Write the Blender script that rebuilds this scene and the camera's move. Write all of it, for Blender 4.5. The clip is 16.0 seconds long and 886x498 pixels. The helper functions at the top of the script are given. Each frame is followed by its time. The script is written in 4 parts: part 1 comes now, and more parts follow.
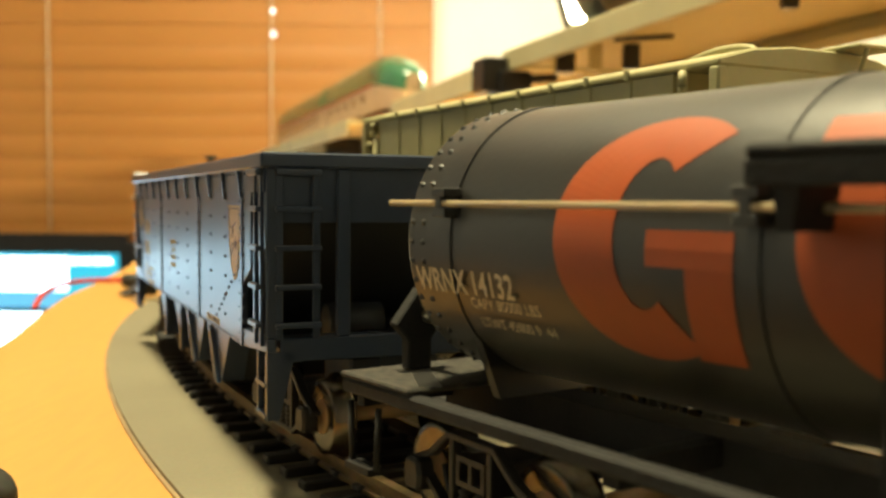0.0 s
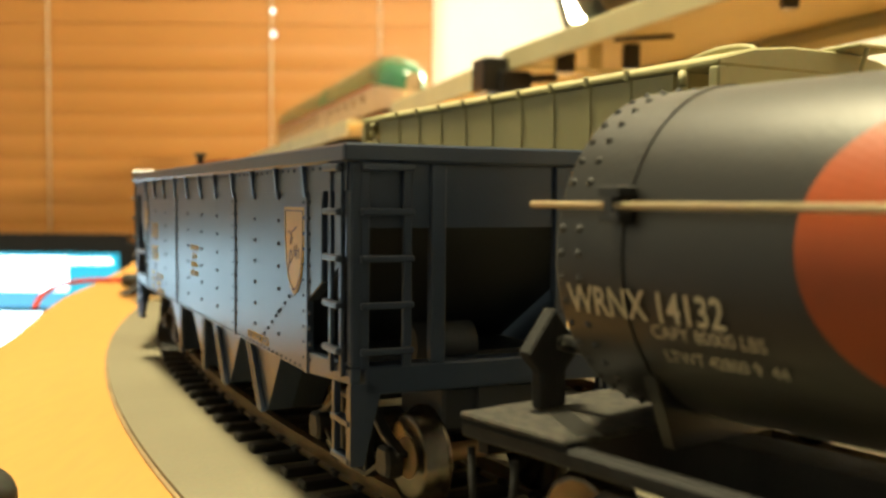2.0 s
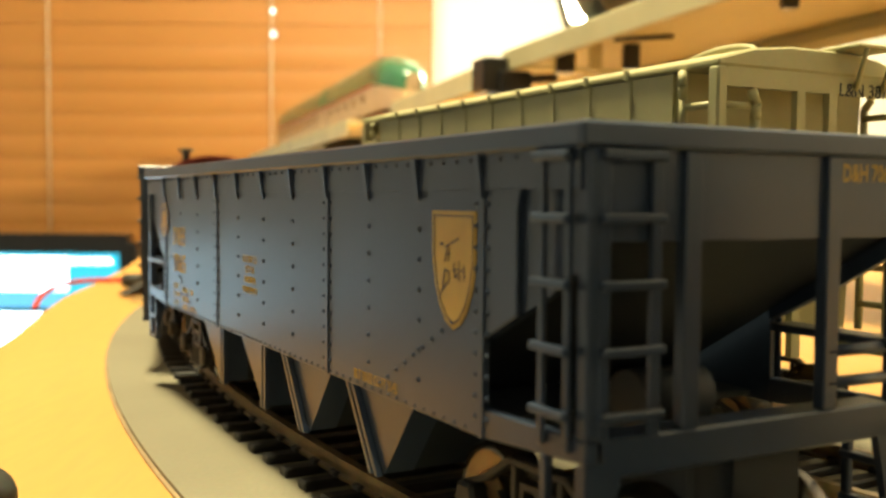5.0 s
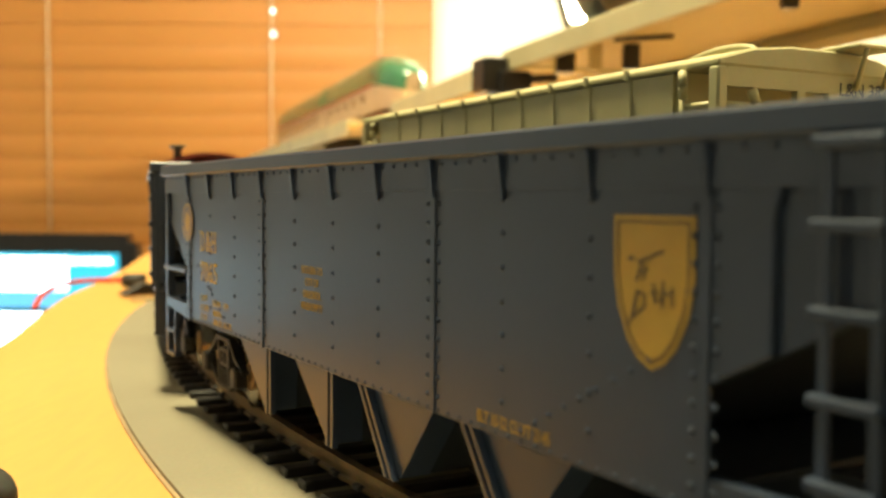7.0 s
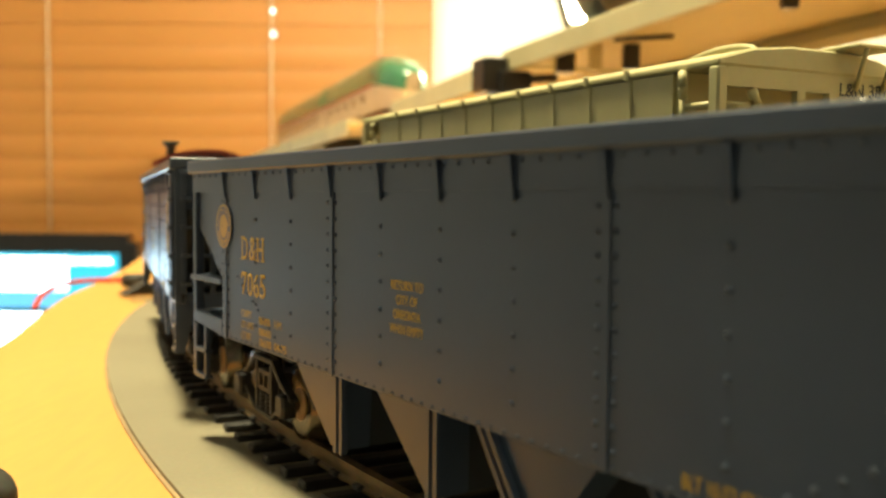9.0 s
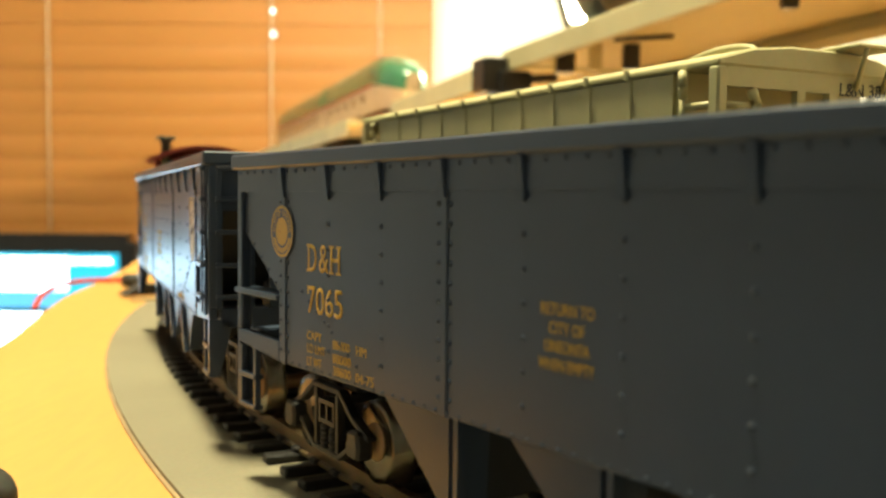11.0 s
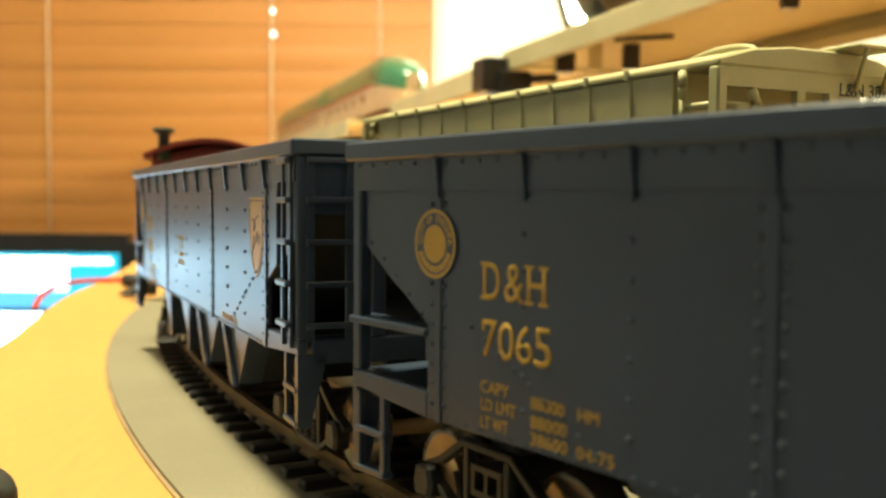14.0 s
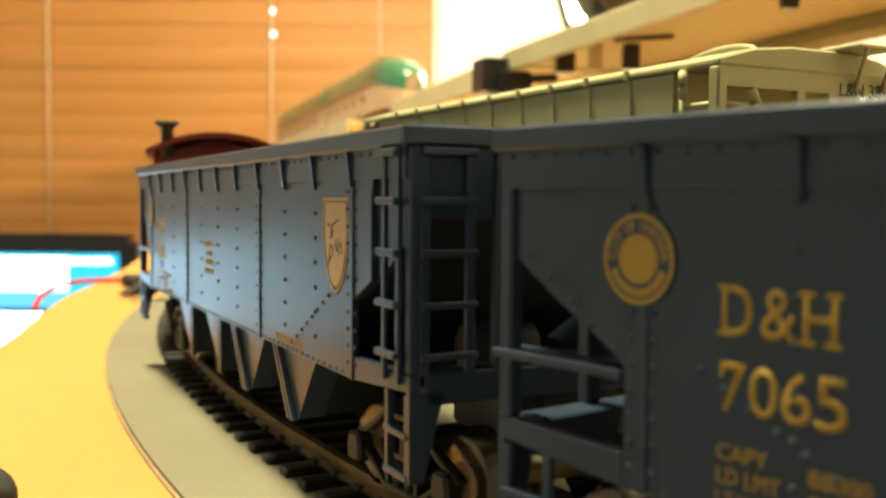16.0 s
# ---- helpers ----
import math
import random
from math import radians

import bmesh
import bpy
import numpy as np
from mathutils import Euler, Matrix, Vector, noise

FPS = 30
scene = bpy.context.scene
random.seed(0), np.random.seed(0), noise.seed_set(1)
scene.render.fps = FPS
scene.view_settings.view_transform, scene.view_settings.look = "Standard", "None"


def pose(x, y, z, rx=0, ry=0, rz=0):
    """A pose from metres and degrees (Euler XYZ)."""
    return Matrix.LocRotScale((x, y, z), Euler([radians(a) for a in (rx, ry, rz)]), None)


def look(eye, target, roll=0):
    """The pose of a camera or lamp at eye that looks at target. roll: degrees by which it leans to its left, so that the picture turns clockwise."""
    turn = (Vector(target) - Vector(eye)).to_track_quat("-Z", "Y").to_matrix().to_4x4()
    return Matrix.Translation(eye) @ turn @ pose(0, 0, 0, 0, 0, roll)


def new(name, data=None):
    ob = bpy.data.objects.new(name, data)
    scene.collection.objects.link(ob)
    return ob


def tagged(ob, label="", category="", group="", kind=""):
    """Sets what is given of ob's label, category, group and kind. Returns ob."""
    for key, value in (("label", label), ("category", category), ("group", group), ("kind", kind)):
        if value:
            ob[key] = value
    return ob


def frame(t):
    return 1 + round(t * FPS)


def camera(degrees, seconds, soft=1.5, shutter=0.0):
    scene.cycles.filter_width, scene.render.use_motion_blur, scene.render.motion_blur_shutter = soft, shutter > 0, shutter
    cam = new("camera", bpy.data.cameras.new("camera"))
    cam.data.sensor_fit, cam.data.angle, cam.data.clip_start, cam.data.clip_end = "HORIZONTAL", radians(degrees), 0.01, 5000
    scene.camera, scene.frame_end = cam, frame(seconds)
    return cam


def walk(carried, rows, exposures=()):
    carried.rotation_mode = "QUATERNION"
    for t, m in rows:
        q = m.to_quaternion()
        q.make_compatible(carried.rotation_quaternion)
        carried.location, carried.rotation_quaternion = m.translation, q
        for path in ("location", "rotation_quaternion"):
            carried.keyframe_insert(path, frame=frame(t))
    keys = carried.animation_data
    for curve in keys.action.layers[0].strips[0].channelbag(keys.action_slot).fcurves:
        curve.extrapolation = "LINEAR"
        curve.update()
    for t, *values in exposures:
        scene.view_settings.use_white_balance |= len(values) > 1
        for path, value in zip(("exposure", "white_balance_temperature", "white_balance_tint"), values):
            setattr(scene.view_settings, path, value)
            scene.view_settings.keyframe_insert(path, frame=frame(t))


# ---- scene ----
cam = camera(48.265, 16.0, soft=2.6)
EYE_Z = 0.03536
CAM = pose(0, 0, EYE_Z, 90 - 2.816, 0, 0) @ pose(0, 0, 0, 0, 0, 0.416)
walk(cam, [(0, CAM), (16, CAM)], exposures=[(0, -0.42, 6500, 10), (2, -0.32, 6500, 10), (4, -0.2, 6500, 10), (6.5, -0.08, 6500, 10), (9, -0.08, 6500, 10), (11.5, -0.08, 6150, 8), (16, -0.1, 6150, 8)])
cam.data.dof.use_dof = True
cam.data.dof.focus_distance = 0.125
cam.data.dof.aperture_fstop = 38

# ---------------------------------------------------------------- plan
CX, CY, R = 0.7860, 0.5909, 0.9118      # middle and radius of the outer track, z = 0 on the rail tops
R2 = 0.8632                             # inner track
R_FAR, TURN_IN = 0.684, 210.6             # the curve tightens beyond this angle
BOARD_Z, DESK_Z, FLOOR_Z = -0.0038, -0.0048, -0.76
WALL_Y = 2.0
# angle round the track's middle, in degrees, of the leading hopper at each time
RUN = [(0, 205.125), (0.5, 205.485), (1, 205.875), (1.5, 206.265), (2, 206.665), (2.5, 207.045), (3, 207.415), (3.5,
       207.825), (4, 208.205), (4.5, 208.604), (5, 208.998), (5.5, 209.392), (6, 209.796), (6.5, 210.194), (7, 210.565),
       (7.5, 210.950), (8, 211.335), (8.5, 211.713), (9, 212.120), (9.5, 212.518), (10, 212.921), (10.5, 213.324), (11,
       213.727), (11.5, 214.125), (12, 214.496), (12.5, 214.887), (13, 215.288), (13.5, 215.689), (14, 216.091), (14.5,
       216.492), (15, 216.883), (15.5, 217.254), (16, 217.755)]

# ---------------------------------------------------------------- light
world = bpy.data.worlds.new("world")
world.use_nodes = True
scene.world = world
wn = world.node_tree.nodes
sky = wn.new("ShaderNodeTexSky")
sky.sky_type, sky.sun_disc, sky.sun_elevation, sky.sun_rotation = "NISHITA", False, radians(25), radians(20)
world.node_tree.links.new(sky.outputs[0], wn["Background"].inputs[0])
wn["Background"].inputs[1].default_value = 0.12

WARM = (1.0, 0.88, 0.52)


def lamp(name, kind, place, target, energy, size, colour=WARM):
    data = bpy.data.lights.new(name, kind)
    data.energy, data.color = energy, colour
    if kind == "AREA":
        data.shape, data.size = "DISK", size
    else:
        data.shadow_soft_size = size
    ob = new(name, data)
    ob.matrix_world = look(place, target)
    return ob


lamp("ceiling_lamp_light", "AREA", (-0.27, 0.38, 1.6), (-0.1, 0.45, 0), 88, 0.3)
lamp("desk_lamp_light", "POINT", (0.136, 1.062, 0.238), (0, 0, 0), 42, 0.012, (1.0, 0.88, 0.6))

# ---------------------------------------------------------------- materials
def material(name, colour, rough=0.5, metal=0.0, vary=0.15, scale=60.0, bump=0.0, fine=900.0, coat=0.0, stretch=(1, 1, 1), spec=0.5, second=None):
    """Principled paint with large soft stains, fine grain and relief."""
    m = bpy.data.materials.new(name)
    m.use_nodes = True
    n, l = m.node_tree.nodes, m.node_tree.links
    b = n["Principled BSDF"]
    b.inputs["Roughness"].default_value, b.inputs["Metallic"].default_value = rough, metal
    b.inputs["Coat Weight"].default_value, b.inputs["Specular IOR Level"].default_value = coat, spec
    tc = n.new("ShaderNodeTexCoord")
    mp = n.new("ShaderNodeMapping")
    mp.inputs["Scale"].default_value = stretch
    l.new(tc.outputs["Object"], mp.inputs[0])
    big, small = n.new("ShaderNodeTexNoise"), n.new("ShaderNodeTexNoise")
    big.inputs["Scale"].default_value, small.inputs["Scale"].default_value = scale, fine
    big.inputs["Detail"].default_value = 5
    l.new(mp.outputs[0], big.inputs[0])
    l.new(mp.outputs[0], small.inputs[0])
    ramp = n.new("ShaderNodeValToRGB")
    other = second or tuple(c * (1 - 2 * vary) for c in colour)
    ramp.color_ramp.elements[0].color, ramp.color_ramp.elements[1].color = (*other, 1), (*colour, 1)
    ramp.color_ramp.elements[0].position, ramp.color_ramp.elements[1].position = 0.3, 0.65
    l.new(big.outputs[0], ramp.inputs[0])
    mix = n.new("ShaderNodeMix")
    mix.data_type, mix.blend_type = "RGBA", "MULTIPLY"
    mix.inputs[0].default_value = min(1.0, vary * 1.6)
    l.new(ramp.outputs[0], mix.inputs[6])
    l.new(small.outputs[1], mix.inputs[7])
    l.new(mix.outputs[2], b.inputs["Base Color"])
    rr = n.new("ShaderNodeMapRange")
    rr.inputs[3].default_value, rr.inputs[4].default_value = rough * 0.85, min(1, rough * 1.2)
    l.new(big.outputs[0], rr.inputs[0])
    l.new(rr.outputs[0], b.inputs["Roughness"])
    if bump:
        bp = n.new("ShaderNodeBump")
        bp.inputs["Strength"].default_value, bp.inputs["Distance"].default_value = bump, 0.0002
        l.new(small.outputs[0], bp.inputs["Height"])
        l.new(bp.outputs[0], b.inputs["Normal"])
    return m


def glow(name, colour, strength):
    m = bpy.data.materials.new(name)
    m.use_nodes = True
    b = m.node_tree.nodes["Principled BSDF"]
    b.inputs["Base Color"].default_value = (0.02, 0.02, 0.02, 1)
    b.inputs["Emission Color"].default_value, b.inputs["Emission Strength"].default_value = (*colour, 1), strength
    return m


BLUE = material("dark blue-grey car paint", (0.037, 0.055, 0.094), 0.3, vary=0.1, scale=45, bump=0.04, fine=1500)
# The car paint again, with the shade inside and underneath put into the colour
BLUE_SHADE = material("car paint darkened for shade", (0.016, 0.023, 0.034), 0.6, vary=0.2)
BLACK = material("black tank paint", (0.0085, 0.008, 0.0068), 0.38, vary=0.15, scale=50, bump=0.1, fine=1500, spec=1.0)
tank_sheen = BLACK.node_tree.nodes["Principled BSDF"].inputs      # dusty sheen, standing in for the bright wall reflected along the tank top
tank_sheen["Sheen Weight"].default_value, tank_sheen["Sheen Roughness"].default_value = 0.17, 0.28
tank_sheen["Sheen Tint"].default_value = (1.0, 0.95, 0.75, 1)
BLACK_MATT = material("dusty black frame", (0.009, 0.0085, 0.008), 0.75, vary=0.3, scale=180, bump=0.5, fine=1600, second=(0.014, 0.013, 0.012))
DUST = material("dusty grey walkway", (0.085, 0.075, 0.058), 0.85, vary=0.4, scale=900, bump=1.0, fine=2600, second=(0.014, 0.013, 0.012))
YELLOW = material("yellow lettering", (0.55, 0.33, 0.035), 0.45, vary=0.08, scale=200)
CREAM_INK = material("cream lettering", (0.7, 0.6, 0.42), 0.5, vary=0.08, scale=200)
ORANGE = material("orange lettering", (0.44, 0.085, 0.018), 0.45, vary=0.08, scale=90)
NAVY_INK = material("dark emblem ink", (0.06, 0.045, 0.03), 0.5, vary=0.1)
BRASS = material("bare wire rail", (0.62, 0.5, 0.3), 0.35, metal=0.4, vary=0.1)
STEEL = material("worn wheel steel", (0.2, 0.165, 0.12), 0.25, metal=0.9, vary=0.25, scale=300)
WHEEL_DARK = material("tan-brown wheel face", (0.3, 0.18, 0.07), 0.5, metal=0.1, vary=0.3, scale=300)
TRUCK = material("brown-black truck plastic", (0.009, 0.0085, 0.008), 0.5, vary=0.3, scale=250, bump=0.3, second=(0.02, 0.017, 0.013))
AXLE = material("tan axle plastic", (0.5, 0.3, 0.13), 0.55, vary=0.2)
RAIL = material("nickel and rust rail", (0.34, 0.24, 0.12), 0.32, metal=0.75, vary=0.3, scale=150, bump=0.2)
TIE = material("dark brown tie plastic", (0.015, 0.013, 0.011), 0.55, vary=0.3, scale=250, bump=0.5, fine=1500)
BOARD = material("grey painted board", (0.224, 0.200, 0.132), 0.75, vary=0.14, scale=30, bump=0.5, fine=1400, second=(0.184, 0.160, 0.104))
RAW_EDGE = material("raw board edge", (0.36, 0.25, 0.13), 0.8, vary=0.2, scale=100)
DESK = material("pale maple desk top", (0.552, 0.285, 0.069), 0.5, vary=0.1, scale=9, bump=0.12, fine=500, stretch=(1, 0.15, 1), second=(0.506, 0.253, 0.057))
GREY_CAR = material("pale grey car plastic", (0.46, 0.42, 0.21), 0.5, vary=0.08, scale=60, bump=0.15)
INK = material("black lettering", (0.015, 0.015, 0.015), 0.5, vary=0.05)
RED = material("dull red car plastic", (0.26, 0.03, 0.022), 0.5, vary=0.15, scale=90)
DARK_GREEN = material("dark green plastic", (0.02, 0.05, 0.03), 0.45, vary=0.15)
GREEN = material("emerald green car paint", (0.05, 0.17, 0.09), 0.25, vary=0.1, coat=0.3)
PEACH = material("cream car side", (0.58, 0.4, 0.25), 0.4, vary=0.1)
STRIPE = material("red side stripe", (0.5, 0.08, 0.04), 0.4, vary=0.1)
GLASSY = material("dark glossy window", (0.02, 0.025, 0.035), 0.08, vary=0.05, coat=0.6)
SHELF = material("cream painted shelf edge", (0.58, 0.52, 0.3), 0.6, vary=0.1, scale=20, bump=0.2)
BEAM = material("olive grey beam", (0.3, 0.28, 0.13), 0.7, vary=0.12, scale=14, bump=0.2)
SHELF_WOOD = material("pine shelf wood", (0.58, 0.53, 0.3), 0.6, vary=0.12, scale=16, stretch=(1, 0.12, 1), bump=0.2, second=(0.5, 0.44, 0.24))
SLAT = material("orange stained wood slat", (0.41, 0.175, 0.04), 0.38, vary=0.14, scale=10, stretch=(0.12, 1, 2), bump=0.15, fine=300, second=(0.37, 0.15, 0.031))
CORD = material("pale cord", (0.85, 0.72, 0.52), 0.8, vary=0.1)
WALL = material("cream painted wall", (0.85, 0.82, 0.72), 0.8, vary=0.04, scale=5, bump=0.2, fine=250)
ROOM = material("grey room paint", (0.29, 0.31, 0.34), 0.8, vary=0.06, scale=5, bump=0.2, fine=250)
CEIL = material("grey-white ceiling paint", (0.7, 0.7, 0.68), 0.85, vary=0.03, scale=5)
CARPET = material("brown carpet", (0.16, 0.11, 0.07), 0.95, vary=0.25, scale=30, bump=0.8, fine=300)
FRAME_WHITE = material("white window paint", (0.75, 0.72, 0.66), 0.5, vary=0.05)
BEZEL = material("black screen casing", (0.012, 0.012, 0.014), 0.35, vary=0.1)
LAMP_BLACK = material("black enamel lamp", (0.015, 0.015, 0.015), 0.3, vary=0.1)
RED_WIRE = material("red wire sleeve", (0.6, 0.03, 0.02), 0.4, vary=0.05)
DARK_PLUG = material("black rubber plug", (0.03, 0.032, 0.028), 0.6, vary=0.15)
STONE = material("dark grey plastic", (0.05, 0.05, 0.042), 0.7, vary=0.3, scale=200, bump=0.6)
BULB = glow("lit bulb", (1.0, 0.86, 0.58), 60)
DAY = glow("daylight behind the blind", (0.9, 0.95, 1.0), 9)
SCREEN_W = glow("white screen area", (0.6, 0.86, 1.0), 8.0)
SCREEN_T = glow("turquoise screen area", (0.02, 0.5, 0.68), 1.8)
SCREEN_B = glow("blue screen area", (0.12, 0.5, 0.75), 1.8)
SCREEN_D = glow("dark blue screen bar", (0.02, 0.08, 0.14), 0.6)


# ---------------------------------------------------------------- shape helpers
def box(bm, x0, x1, y0, y1, z0, z1, m=None):
    vs = [bm.verts.new((x, y, z)) for z in (z0, z1) for x, y in ((x0, y0), (x1, y0), (x1, y1), (x0, y1))]
    if m is not None:
        for v in vs:
            v.co = m @ v.co
    for f in ((3, 2, 1, 0), (4, 5, 6, 7), (0, 1, 5, 4), (1, 2, 6, 5), (2, 3, 7, 6), (3, 0, 4, 7)):
        bm.faces.new([vs[i] for i in f])
    return vs


def prism(bm, poly, a, b, place):
    """The outline poly, from a to b along a third axis; place(u, v, w) gives the point."""
    lo, hi = [bm.verts.new(place(u, v, a)) for u, v in poly], [bm.verts.new(place(u, v, b)) for u, v in poly]
    n = len(poly)
    bm.faces.new(lo[::-1]), bm.faces.new(hi)
    for i in range(n):
        bm.faces.new((lo[i], lo[(i + 1) % n], hi[(i + 1) % n], hi[i]))


def side(u, v, w):
    return (u, w, v)


def cross(u, v, w):
    return (w, u, v)


def flat(u, v, w):
    return (u, v, w)


def turned(bm, profile, m=None, n=24, smooth=True):
    """A body of revolution round x: rows of (x, radius)."""
    rings = []
    for x, r in profile:
        ring = [bm.verts.new((x, r * math.cos(2 * math.pi * k / n), r * math.sin(2 * math.pi * k / n))) for k in range(n)]
        if m is not None:
            for v in ring:
                v.co = m @ v.co
        rings.append(ring)
    for a, b in zip(rings, rings[1:]):
        for k in range(n):
            f = bm.faces.new((a[k], a[(k + 1) % n], b[(k + 1) % n], b[k]))
            f.smooth = smooth
    bm.faces.new(rings[0][::-1]), bm.faces.new(rings[-1])


def rod(bm, a, b, r, n=8):
    a, b = Vector(a), Vector(b)
    m = Matrix.Translation(a) @ (b - a).to_track_quat("X", "Z").to_matrix().to_4x4()
    turned(bm, [(0, r), ((b - a).length, r)], m, n)


def wire(bm, pts, r, n=8):
    for a, b in zip(pts, pts[1:]):
        rod(bm, a, b, r, n)


def rivet(bm, x, y, z, r, axis="y"):
    """A low six-sided rivet head; it stands off along -y or along x or z."""
    ring, tip = [], None
    for k in range(6):
        c, s = r * math.cos(k * math.pi / 3), r * math.sin(k * math.pi / 3)
        ring.append(bm.verts.new((x + c, y, z + s) if axis == "y" else (x, y + c, z + s)))
    d = -r * 0.9 if axis == "y" else r * 0.9
    tip = bm.verts.new((x, y + d, z) if axis == "y" else (x + d, y, z))
    for k in range(6):
        bm.faces.new((ring[k], ring[(k + 1) % 6], tip))


def finish(bm, bevel=0.0):
    bmesh.ops.remove_doubles(bm, verts=bm.verts, dist=1e-7)
    if bevel:
        es = [e for e in bm.edges if len(e.link_faces) == 2 and e.calc_face_angle(0) > 0.6]
        bmesh.ops.bevel(bm, geom=es, offset=bevel, segments=1, affect="EDGES", clamp_overlap=True)
    bmesh.ops.recalc_face_normals(bm, faces=bm.faces)


def mesh_of(name, bm, material_, bevel=0.0):
    finish(bm, bevel)
    me = bpy.data.meshes.new(name)
    bm.to_mesh(me)
    bm.free()
    me.materials.append(material_)
    return me


def part(name, bm, material_, parent, label="", bevel=0.0):
    ob = new(name, mesh_of(name, bm, material_, bevel))
    ob.parent = parent
    return tagged(ob, label)


def again(ob, m, parent):
    """The same piece once more, at the pose m under parent."""
    o = new(ob.name.split(".")[0], ob.data)
    o.parent, o.matrix_basis = parent, m
    return o


def thing(name, label, category, group="", kind="", m=None):
    ob = new(name)
    ob.empty_display_size = 0.01
    if m is not None:
        ob.matrix_world = m
    return tagged(ob, label, category, group, kind)


def lettering(words, size, width=None, bold=0.0):
    """Letters as a flat bmesh in x and y, from the origin to the right."""
    cu = bpy.data.curves.new("letters", "FONT")
    cu.body, cu.size, cu.resolution_u, cu.offset = words, size, 3, bold
    ob = new("letters", cu)
    bpy.context.view_layer.update()
    me = ob.evaluated_get(bpy.context.evaluated_depsgraph_get()).to_mesh()
    bm = bmesh.new()
    bm.from_mesh(me)
    bpy.data.objects.remove(ob)
    if width and bm.verts:
        w = max(v.co.x for v in bm.verts) - min(v.co.x for v in bm.verts)
        for v in bm.verts:
            v.co.x *= width / w
    return bm


def thicken(bm, d):
    """Gives flat letters a little depth, downwards along z."""
    got = bmesh.ops.extrude_face_region(bm, geom=bm.faces[:])
    for v in got["geom"]:
        if isinstance(v, bmesh.types.BMVert):
            v.co.z += d


def curve(s, off=0.0):
    """A point and heading (radians) on the outer track, s metres along it from the angle TURN_IN, off metres outwards."""
    a = radians(TURN_IN)
    n = Vector((math.cos(a), math.sin(a)))
    if s >= 0:
        c, r, th = Vector((CX, CY)), R, a + s / R
    else:
        c, r, th = Vector((CX, CY)) + n * (R - R_FAR), R_FAR, a + s / R_FAR
    return c + Vector((math.cos(th), math.sin(th))) * (r + off), th + math.pi / 2


def along(degrees_):
    return radians(degrees_ - TURN_IN) * R


def on_track(s, off=0.0, z=0.0, pivot=0.0):
    """The pose of a car, or of a tie, on the track; pivot: half the distance of the car's trucks."""
    p, head = curve(s, off)
    if pivot:
        a, b = curve(s - pivot, off)[0], curve(s + pivot, off)[0]
        p, head = (a + b) / 2, math.atan2(b.y - a.y, b.x - a.x)
    return pose(p.x, p.y, z, 0, 0, math.degrees(head))

# ---------------------------------------------------------------- room
MM = 0.001


def room():
    """Plain closed room; the window wall has a real opening behind the blind."""
    x0, x1, y0, z1 = -1.6, 1.02, -1.3, 1.75

    def slab(name, dims, mat, label, category):
        bm = bmesh.new()
        box(bm, *dims)
        me = mesh_of(name, bm, mat)
        return tagged(new(name, me), label, category, kind="structure")
    slab("floor", (x0 - .1, x1 + .1, y0 - .1, WALL_Y + .15, FLOOR_Z - .1, FLOOR_Z), CARPET, "brown carpeted floor of the room", "floor")
    # out of view, paler than the walls to brighten the tank's reflections
    slab("ceiling", (x0 - .1, x1 + .1, y0 - .1, WALL_Y + .15, z1, z1 + .1), CEIL, "plain grey-white painted ceiling", "ceiling")
    slab("wall_west", (x0 - .1, x0, y0, WALL_Y, FLOOR_Z, z1), ROOM, "plain grey painted side wall", "wall")
    # unseen wall, set close and pale as a reflector for the tank top
    slab("wall_east", (x1, x1 + .1, y0, WALL_Y, FLOOR_Z, z1), CEIL, "unseen side wall behind the desk, kept pale to reflect light", "wall")
    slab("wall_south", (x0 - .1, x1 + .1, y0 - .1, y0, FLOOR_Z, z1), ROOM, "plain grey painted back wall", "wall")
    # window wall in one mesh round the opening
    ox0, ox1, oz0, oz1 = -1.3, -0.06, -0.05, 1.2
    bm = bmesh.new()
    box(bm, x0 - .1, ox0, WALL_Y, WALL_Y + .12, FLOOR_Z, z1)
    box(bm, ox1, x1 + .1, WALL_Y, WALL_Y + .12, FLOOR_Z, z1)
    box(bm, ox0, ox1, WALL_Y, WALL_Y + .12, FLOOR_Z, oz0)
    box(bm, ox0, ox1, WALL_Y, WALL_Y + .12, oz1, z1)
    wall = new("wall_north", mesh_of("wall_north", bm, WALL))
    tagged(wall, "cream painted wall with the window opening", "wall", kind="structure")
    win = thing("window_1", "white framed window behind the wooden blind", "window", kind="structure")
    for a in ((ox0, ox0 + .05, oz0, oz1), (ox1 - .05, ox1, oz0, oz1), (ox0 + .05, ox1 - .05, oz0, oz0 + .05), (ox0 + .05, ox1 - .05, oz1 - .05, oz1)):
        bm = bmesh.new()
        box(bm, a[0], a[1], WALL_Y + .06, WALL_Y + .1, a[2], a[3])
        part("window_frame", bm, FRAME_WHITE, win, bevel=.003)
    bm = bmesh.new()
    box(bm, ox0 - .02, ox1 + .02, WALL_Y + .2, WALL_Y + .21, oz0 - .02, oz1 + .02)
    sky_ = new("backdrop", mesh_of("backdrop", bm, DAY))
    tagged(sky_, "bright daylight outside the window", "sky", kind="structure")


